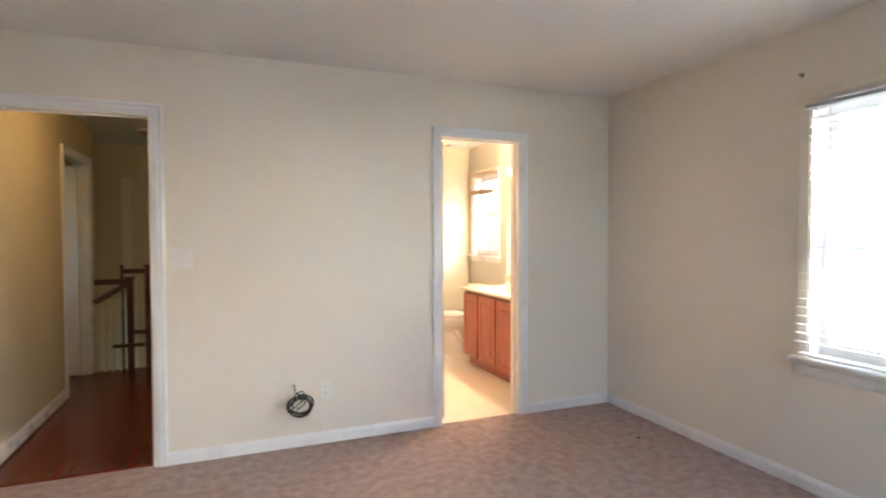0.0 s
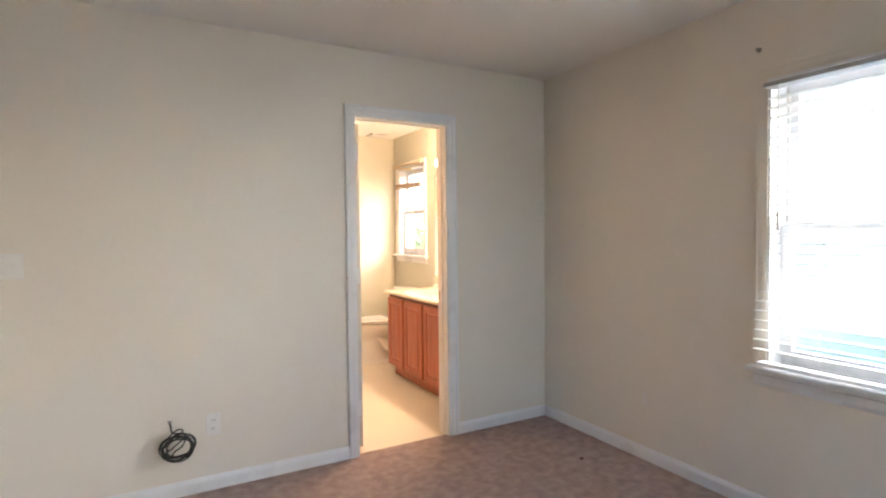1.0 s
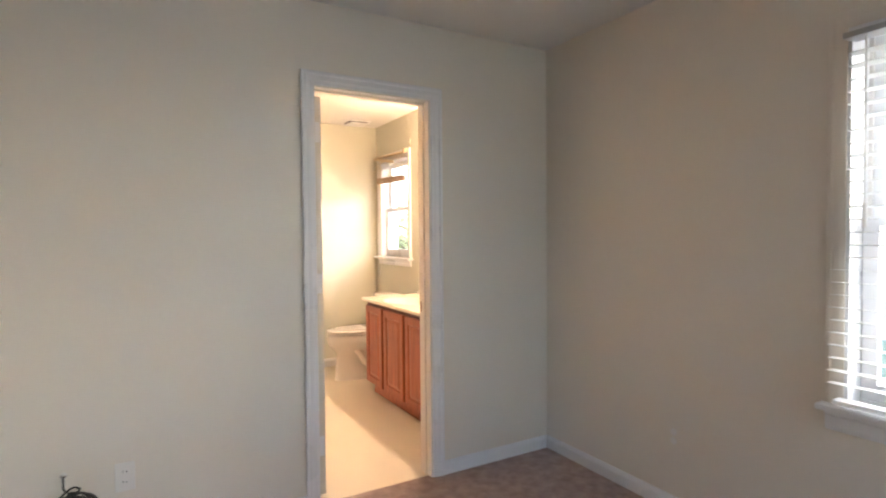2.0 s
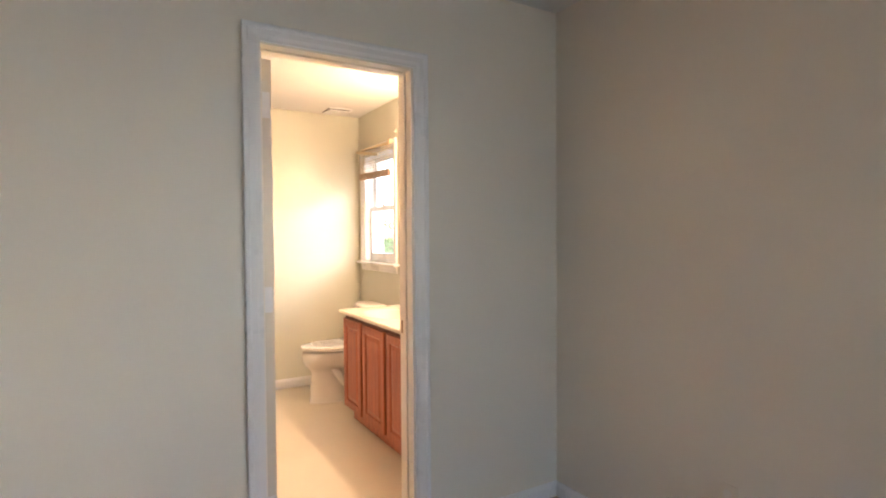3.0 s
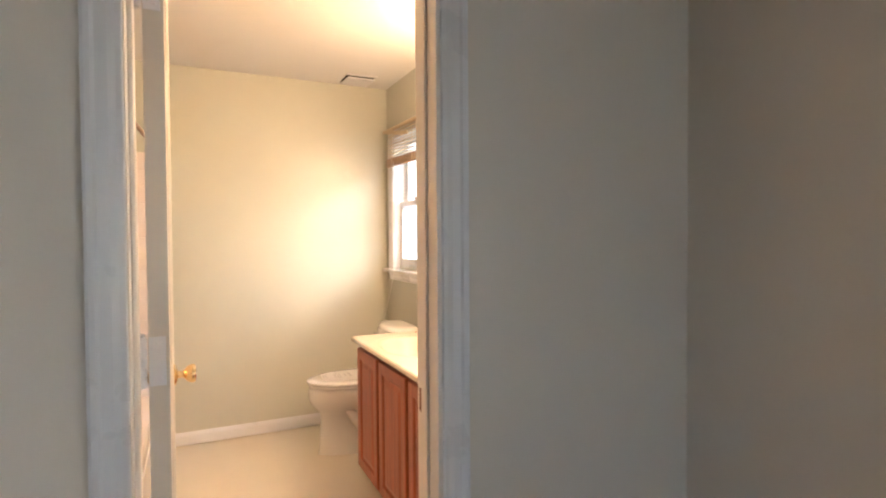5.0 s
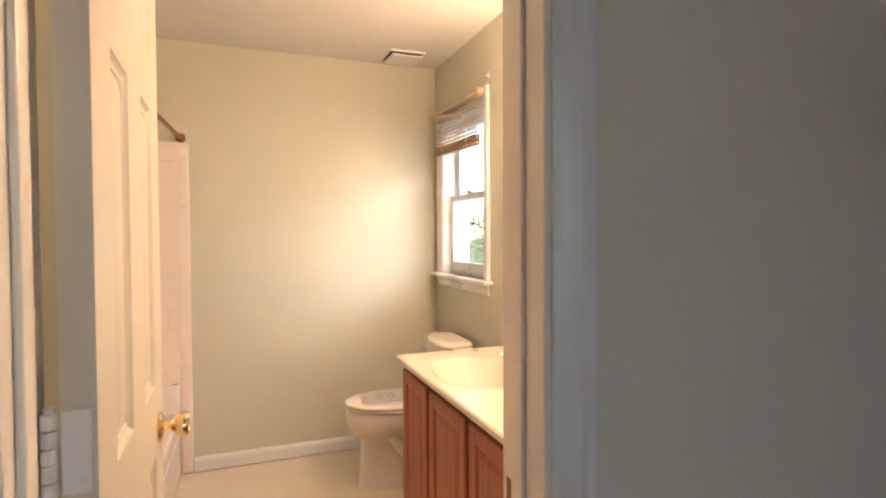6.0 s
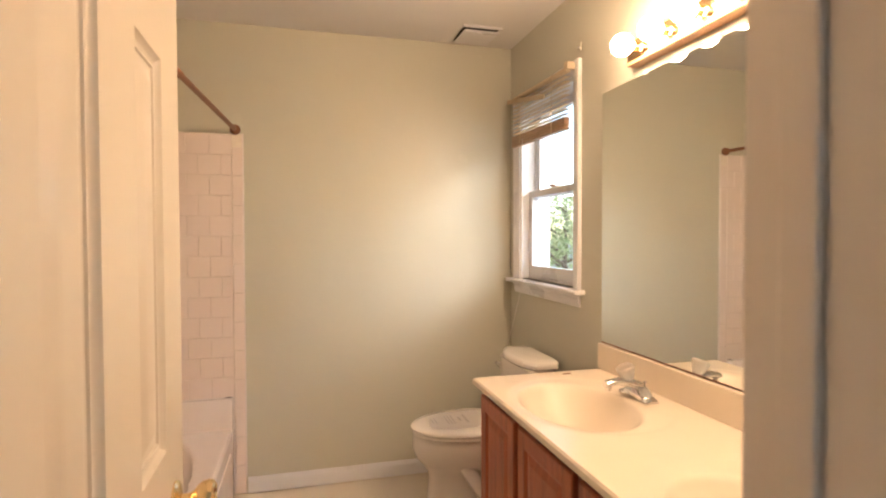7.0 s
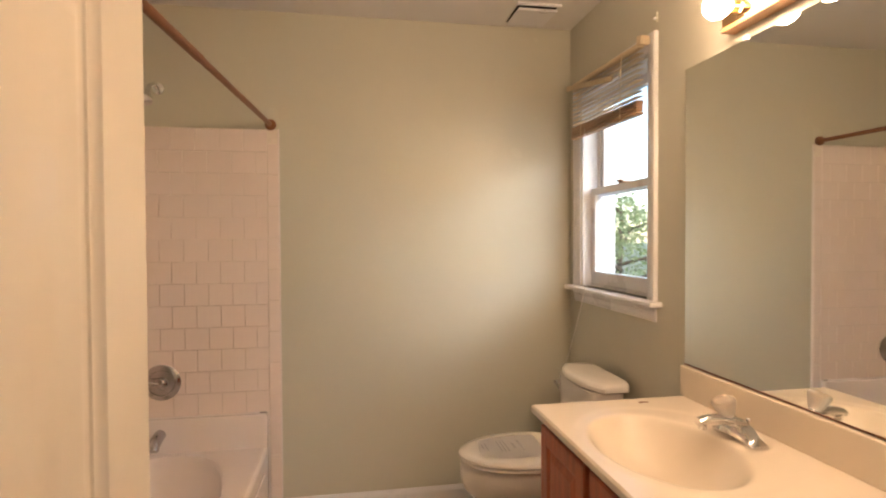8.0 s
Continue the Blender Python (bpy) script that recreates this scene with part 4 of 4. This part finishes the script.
nl = thing("wall_hook", (WR, 5.109, 2.177), "small painted curtain bracket above the bathroom window", "hook")
part("plate", block(WR - 0.006, WR - 0.0002, 5.103, 5.115, 2.158, 2.196, bevel=0.002), PAINT_BATH, nl)
part("prong", tube(bmesh.new(), [(WR - 0.003, 5.109, 2.172), (WR - 0.016, 5.109, 2.170)], 0.004, 8), TRIM, nl, smooth=True)

# coil of coaxial cable hanging from the wall
coil = thing("cable_coil", (0.226, WA, 0.29), "coiled black coaxial cable hanging from a wall stub", "cable")
rng = random.Random(4)
bm = bmesh.new()
pts = []
for k in range(7 * 28):
    a = k / 28 * math.tau
    turn = k / 28
    r = 0.062 + 0.008 * math.sin(turn * 2.1 + 1) + 0.005 * math.sin(a * 2 + turn)
    pts.append((0.230 + 0.006 * math.sin(turn * 1.3) + r * 1.10 * math.sin(a), WA - 0.070 - 0.016 * math.sin(a + turn * 1.3) - 0.007 * (turn % 2), 0.282 + r * math.cos(a) * (1.0 - 0.08 * (turn % 3))))
tube(bm, pts, 0.0038, 8)
part("loop", bm, BLACK, coil, smooth=True)
def eased(points, steps=6):
    """Points along a smooth curve through the given ones."""
    ps = [Vector(p) for p in points]
    ps = [ps[0]] + ps + [ps[-1]]
    out = []
    for a, b, c, d in zip(ps, ps[1:], ps[2:], ps[3:]):
        for k in range(steps):
            u = k / steps
            out.append(0.5 * (2 * b + (c - a) * u + (2 * a - 5 * b + 4 * c - d) * u * u + (3 * b - a - 3 * c + d) * u ** 3))
    return out + [ps[-1]]


bm = bmesh.new()
tube(bm, eased([(0.198, WA - 0.002, 0.398), (0.198, WA - 0.024, 0.398), (0.202, WA - 0.050, 0.388), (0.206, WA - 0.062, 0.362), (0.236, WA - 0.070, 0.345), (0.256, WA - 0.074, 0.362), (0.235, WA - 0.078, 0.374), (0.205, WA - 0.076, 0.354), (0.175, WA - 0.074, 0.32)]), 0.0038, 8)
tube(bm, eased([(0.175, WA - 0.078, 0.31), (0.19, WA - 0.083, 0.275), (0.225, WA - 0.084, 0.300), (0.262, WA - 0.083, 0.325), (0.252, WA - 0.083, 0.290), (0.212, WA - 0.083, 0.262), (0.205, WA - 0.078, 0.222)]), 0.0038, 8)
part("loose_end", bm, BLACK, coil, smooth=True)
part("connector", tube(bmesh.new(), [(0.190, WA - 0.012, 0.402), (0.210, WA - 0.020, 0.400)], 0.0055, 8), CHROME, coil, "metal screw connector", True)
part("bushing", lathe([(0.012, 0), (0.012, 0.003), (0.006, 0.006)], Matrix.Translation((0.198, WA, 0.398)) @ pose(0, 0, 0, 90, 0, 0), 16), PLATE, coil)
tagged(part("debris", lathe([(0.004, 0.001), (0.013, 0.004), (0.011, 0.010), (0.004, 0.013)], Matrix.Translation((2.329, 2.532, 0)), 9), OAK_DARK), "small dark red scrap on the carpet", "scrap")

# ---- hall ----
HX, HE = -1.455, 6.02
shell("wall_hall_west", [(HX - 0.12, HX, WAB, 5.06, -0.02, H), (HX - 0.12, HX, 5.06, 5.87, 2.06, H), (HX - 0.12, HX, 5.87, 6.10, -1.6, H)], PAINT_HALL, "tan painted hall wall with a doorway")
shell("wall_hall_east", [(-0.45, -0.33, WAB, 7.0, -1.6, H)], PAINT_HALL, "tan painted hall wall")
shell("wall_hall_north", [(-2.9, -0.33, 7.0, 7.12, -1.6, H), (-2.9, -2.8, 6.10, 7.0, -1.6, H)], PAINT_HALL, "tan painted wall beyond the stairwell")
shell("ceiling_hall", [(-2.9, -0.33, WAB, 7.12, H, H + 0.12), (XW, -0.45, MID, WAB, H, H + 0.12)], CEILING, "flat white hall ceiling", "ceiling")
shell("stairwell_floor", [(-2.9, -0.33, HE, 7.12, -1.72, -1.6)], CHERRY, "dark floor at the stair landing below", "floor")
# unseen opening in the west side, added to let skylight onto the door leaf
shell("wall_side_room", [(-2.9, -2.8, 4.6, 4.85, 0, H), (-2.9, -2.8, 5.25, 6.10, 0, H), (-2.9, -2.8, 4.85, 5.25, 0, 1.1), (-2.9, -2.8, 4.85, 5.25, 1.9, H),
                         (-2.8, HX - 0.12, 4.6, 4.7, 0, H), (-2.8, HX - 0.12, 6.0, 6.10, -1.6, H)], PAINT_HALL, "tan painted walls of the side room with an added light opening")
hall_floor = shell("floor_hall", [(HX - 0.12, -0.33, WA + 0.03, HE, -0.12, -0.014), (-2.9, HX - 0.12, 4.6, HE, -0.12, -0.014)], CHERRY, "red cherry plank hall floor", "floor")
tagged(part("threshold", block(D1A, D1B, WA + 0.022, WA + 0.055, -0.004, 0.007, bevel=0.004), CHERRY), "dark wooden threshold strip between carpet and hall floor", "threshold", kind="structure")
skirting("baseboard", (HX, WAB), (HX, 5.0), (1, 0), "white hall baseboard", 0.09)
hc = thing("door_frame_side", (HX, 5.46, 0), "white moulded frame of the hall side doorway", "door frame", kind="structure")
part("casing", casing(bmesh.new(), 5.06, 5.87, 2.045, HX, 1, axis="y"), TRIM, hc)
for y in (5.06, 5.856):
    part("jamb", block(HX - 0.122, HX + 0.002, y, y + 0.014, 0, 2.06), TRIM, hc)
sd = thing("door_2", (HX - 0.08, 5.84, 0), "white six-panel side room door standing open", "door")
bm = panel_door(0.76, 2.01, 0.035)
bm.transform(Matrix.Translation((HX - 0.08, 5.845, 0.01)) @ pose(0, 0, 0, 0, 0, 90))
part("leaf", bm, DOORPAINT, sd)
part("knob", lathe([(0.011, 0.0), (0.0105, 0.015), (0.026, 0.033), (0.028, 0.045), (0.01, 0.054)], Matrix.Translation((HX - 0.77, 5.81, 0.93)) @ pose(0, 0, 0, 90, 0, 0), 20), BRASS, sd, "", True)
hb = thing("door_3", (-1.31, 7.0, 0), "narrow pale door edge beyond the stairwell", "door")
part("leaf", block(-1.362, -1.266, 6.965, 6.998, 0.0, 2.035, bevel=0.004), DOORPAINT, hb)
rail = thing("stair_railing", (-1.18, 5.95, 0), "dark cherry stair railing with newel posts and tan balusters", "railing")


def newel(x, y, h, w=0.030):
    p = part("newel", block(x - w, x + w, y - w, y + w, -0.013, h - 0.05, bevel=0.006), CHERRY_RAIL, rail)
    part("cap", block(x - w * 1.4, x + w * 1.4, y - w * 1.4, y + w * 1.4, h - 0.05, h - 0.02, bevel=w * 0.33), CHERRY_RAIL, p)


newel(-1.127, 5.95, 0.96)
newel(-0.962, 5.95, 1.08)
newel(-1.210, 6.03, 1.075, 0.014)
part("handrail", block(-1.454, -1.158, 5.925, 5.975, 0.862, 0.918, bevel=0.012, seg=3), CHERRY_RAIL, rail)
part("handrail", block(-1.205, -0.990, 6.005, 6.050, 0.965, 1.015, bevel=0.012, seg=3), CHERRY_RAIL, rail)
part("handrail", tube(bmesh.new(), [(-1.15, 5.90, 0.865), (-1.43, 5.90, 0.695)], 0.026, 12), CHERRY_RAIL, rail, smooth=True)
part("foot_rail", block(-1.096, -0.992, 5.935, 5.965, 0.35, 0.39, bevel=0.004), CHERRY_RAIL, rail)
part("foot_rail", block(-1.285, -0.992, 5.90, 5.918, 0.225, 0.262, bevel=0.004), CHERRY_RAIL, rail)
for x in (-1.42, -1.352, -1.284, -1.216):
    part("baluster", block(x - 0.013, x + 0.013, 5.937, 5.963, -0.013, 0.861, bevel=0.003), PAINT_HALL, rail, "tan painted baluster")
for x in (-1.066, -1.022):
    part("baluster", block(x - 0.013, x + 0.013, 6.015, 6.041, -0.013, 0.966, bevel=0.003), PAINT_HALL, rail, "tan painted baluster")
det = thing("smoke_detector", (-0.985, 5.98, H), "small dark-rimmed smoke detector on the hall ceiling", "smoke detector")
part("base", lathe([(0.062, 0), (0.062, 0.010), (0.055, 0.014)], Matrix.Translation((-0.985, 5.98, H)) @ pose(0, 0, 0, 180, 0, 0), 24), PLATE, det, smooth=True)
part("cover", lathe([(0.050, 0.013), (0.048, 0.034), (0.030, 0.042), (0.008, 0.043)], Matrix.Translation((-0.985, 5.98, H)) @ pose(0, 0, 0, 180, 0, 0), 24), BRONZE, det, smooth=True)
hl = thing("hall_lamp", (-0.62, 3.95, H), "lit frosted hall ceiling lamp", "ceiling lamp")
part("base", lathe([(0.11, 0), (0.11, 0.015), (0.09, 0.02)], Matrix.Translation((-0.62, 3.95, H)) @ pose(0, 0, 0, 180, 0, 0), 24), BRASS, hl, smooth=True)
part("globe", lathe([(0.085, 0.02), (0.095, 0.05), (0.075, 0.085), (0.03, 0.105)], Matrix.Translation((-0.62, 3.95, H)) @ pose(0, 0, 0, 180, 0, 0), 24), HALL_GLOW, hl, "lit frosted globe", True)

# ---- outdoors, seen from the upper storey ----
GZ = -3.0
tagged(part("ground", block(-400, 400, -400, 400, GZ - 0.3, GZ), GRASS), "green lawn reaching to the horizon", "lawn", kind="structure")


def tree(x, y, h, spread, seed, label):
    r = random.Random(seed)
    t = thing("tree", (x, y, GZ), label, "tree", "trees outside the windows")
    bm = bmesh.new()
    tube(bm, [(x, y, GZ), (x + 0.05, y, GZ + h * 0.3), (x - 0.05, y + 0.05, GZ + h * 0.6), (x, y, GZ + h * 0.95)], [0.17, 0.13, 0.08, 0.02], 10)
    tips = []
    for k in range(26):
        z0 = GZ + h * (0.22 + 0.7 * k / 26)
        a = k * 2.4 + r.random()
        reach = spread * (0.55 + 0.45 * math.sin(math.pi * min(1, 0.25 + 0.75 * (k / 26)))) * r.uniform(0.7, 1.05)
        end = Vector((x + reach * math.cos(a), y + reach * math.sin(a), z0 + r.uniform(0.2, 0.7)))
        mid = Vector((x, y, z0)).lerp(end, 0.5) + Vector((0, 0, 0.12))
        tube(bm, [(x, y, z0), mid, end], [0.045, 0.03, 0.008], 6)
        tips += [mid, end, mid.lerp(end, 0.5), Vector((x, y, z0)).lerp(mid, 0.6)]
    part("trunk", bm, BARK, t, "brown trunk and limbs", True)
    verts, faces = [], []
    for tip in tips:
        for c in range(4):
            cl = tip + Vector((r.gauss(0, 0.22), r.gauss(0, 0.22), r.gauss(0, 0.18)))
            for _ in range(16):
                p = cl + Vector((r.gauss(0, 0.13), r.gauss(0, 0.13), r.gauss(0, 0.11)))
                e = Euler((r.uniform(-1.0, 1.0), r.uniform(-1.0, 1.0), r.uniform(0, 6.3))).to_matrix()
                s = r.uniform(0.045, 0.085)
                i = len(verts)
                for q in ((-0.5, 0, 0), (0, 0.32, 0.06), (0.6, 0, 0), (0, -0.32, 0.06)):
                    verts.append(p + e @ (Vector(q) * s * 1.6))
                faces.append((i, i + 1, i + 2, i + 3))
    me = bpy.data.meshes.new("crown")
    me.from_pydata([tuple(v) for v in verts], [], faces)
    me.materials.append(LEAF)
    ob = new("crown", me)
    ob.parent = t
    ob.matrix_parent_inverse = t.matrix_basis.inverted()
    return t


tree(7.6, 14.6, 5.3, 2.1, 1, "leafy green tree beside the house")
tree(12.5, 19.5, 5.2, 2.4, 2, "taller leafy green tree across the lawn")
CONCRETE = surface("pale_concrete_drive", (0.38, 0.375, 0.36), 0.85, 0.1, 1.5, 30, 0.3, 40)
tagged(part("driveway", block(3.6, 21.0, -14, 7.5, GZ, GZ + 0.03, bevel=0.01), CONCRETE), "pale concrete driveway beside the house", "driveway", kind="structure")
house = thing("neighbour_house", (24, 4, GZ), "pale sided neighbouring house with a pale shingle roof", "house")
part("wall", block(22, 30, -2, 8, GZ, GZ + 2.7), SIDING, house)
bm = bmesh.new()
vs = [bm.verts.new(p) for p in ((21.6, -2.4, GZ + 2.7), (30.4, -2.4, GZ + 2.7), (30.4, 8.4, GZ + 2.7), (21.6, 8.4, GZ + 2.7), (26, -2.4, GZ + 4.6), (26, 8.4, GZ + 4.6))]
for f in ((0, 1, 4), (2, 3, 5), (0, 4, 5, 3), (1, 2, 5, 4), (0, 3, 2, 1)):
    bm.faces.new([vs[i] for i in f])
part("roof", bm, ROOF, house)
for y in (0.0, 2.6, 5.4):
    wn_ = part("window", block(21.95, 21.995, y, y + 0.9, GZ + 0.9, GZ + 2.1), TRIM, house)
    part("pane", block(21.93, 21.948, y + 0.08, y + 0.82, GZ + 0.98, GZ + 2.02), DARK, wn_)

# ---- wall tiles round the tub, laid in running bond ----
TG = 0.0017
PITCH_X, PITCH_Z = 0.1085, 0.1042


def tile_mesh(w, h, name="tile"):
    bm = block(-w / 2, w / 2, -0.0065, 0.0, -h / 2, h / 2)
    front = [e for e in bm.edges if all(v.co.y < -0.006 for v in e.verts)]
    bmesh.ops.bevel(bm, geom=front, offset=0.0016, segments=1, affect="EDGES")
    me = bpy.data.meshes.new(name)
    bm.to_mesh(me)
    bm.free()
    me.materials.append(TILE)
    return me


def tile_wall(panel, u0, u1, place, z0=0.515, rows=13):
    """Whole and cut tiles between u0 and u1, running from u1; place(u, z) is the pose of a tile."""
    cache = {}
    for j in range(rows):
        zc = z0 + PITCH_Z * (j + 0.5)
        edge = u1 - (PITCH_X / 2 if j % 2 else 0.0)
        if j % 2:
            spans = [(u1 - PITCH_X / 2, u1)]
        else:
            spans = []
        while edge > u0 + 0.012:
            spans.append((max(u0, edge - PITCH_X), edge))
            edge -= PITCH_X
        for a, b in spans:
            w = round(b - a - TG, 4)
            if w < 0.01:
                continue
            if w not in cache:
                cache[w] = tile_mesh(w, PITCH_Z - TG)
            ob = new("tile", cache[w])
            ob.parent = panel
            ob.matrix_basis = place((a + b) / 2, zc)


backer = tagged(part("tiled_wall_north", block(TUBX, 1.166, WB - 0.0045, WB - 0.0002, 0.0, 1.876), GROUT), "white glazed square tiles above the tub", "tiled wall", kind="structure")
tile_wall(backer, TUBX + 0.004, 1.112, lambda u, z: Matrix.Translation((u, WB - 0.0042, z)))
z = 0.004
trim_long = tile_mesh(0.049, 0.1475)
k = 0
while z + 0.15 < 1.89:
    ob = new("trim_tile", trim_long)
    ob.parent = backer
    ob.matrix_basis = Matrix.Translation((1.1385, WB - 0.0042, z + 0.075))
    z += 0.1502
west = tagged(part("tiled_wall_west", block(TUBX + 0.0002, TUBX + 0.0045, 4.402, WB - 0.0115, 0.40, 1.876), GROUT), "white glazed square tiles along the tub", "tiled wall", kind="structure")
tile_wall(west, 4.406, WB - 0.012, lambda u, z: Matrix.Translation((TUBX + 0.0042, u, z)) @ pose(0, 0, 0, 0, 0, 90))
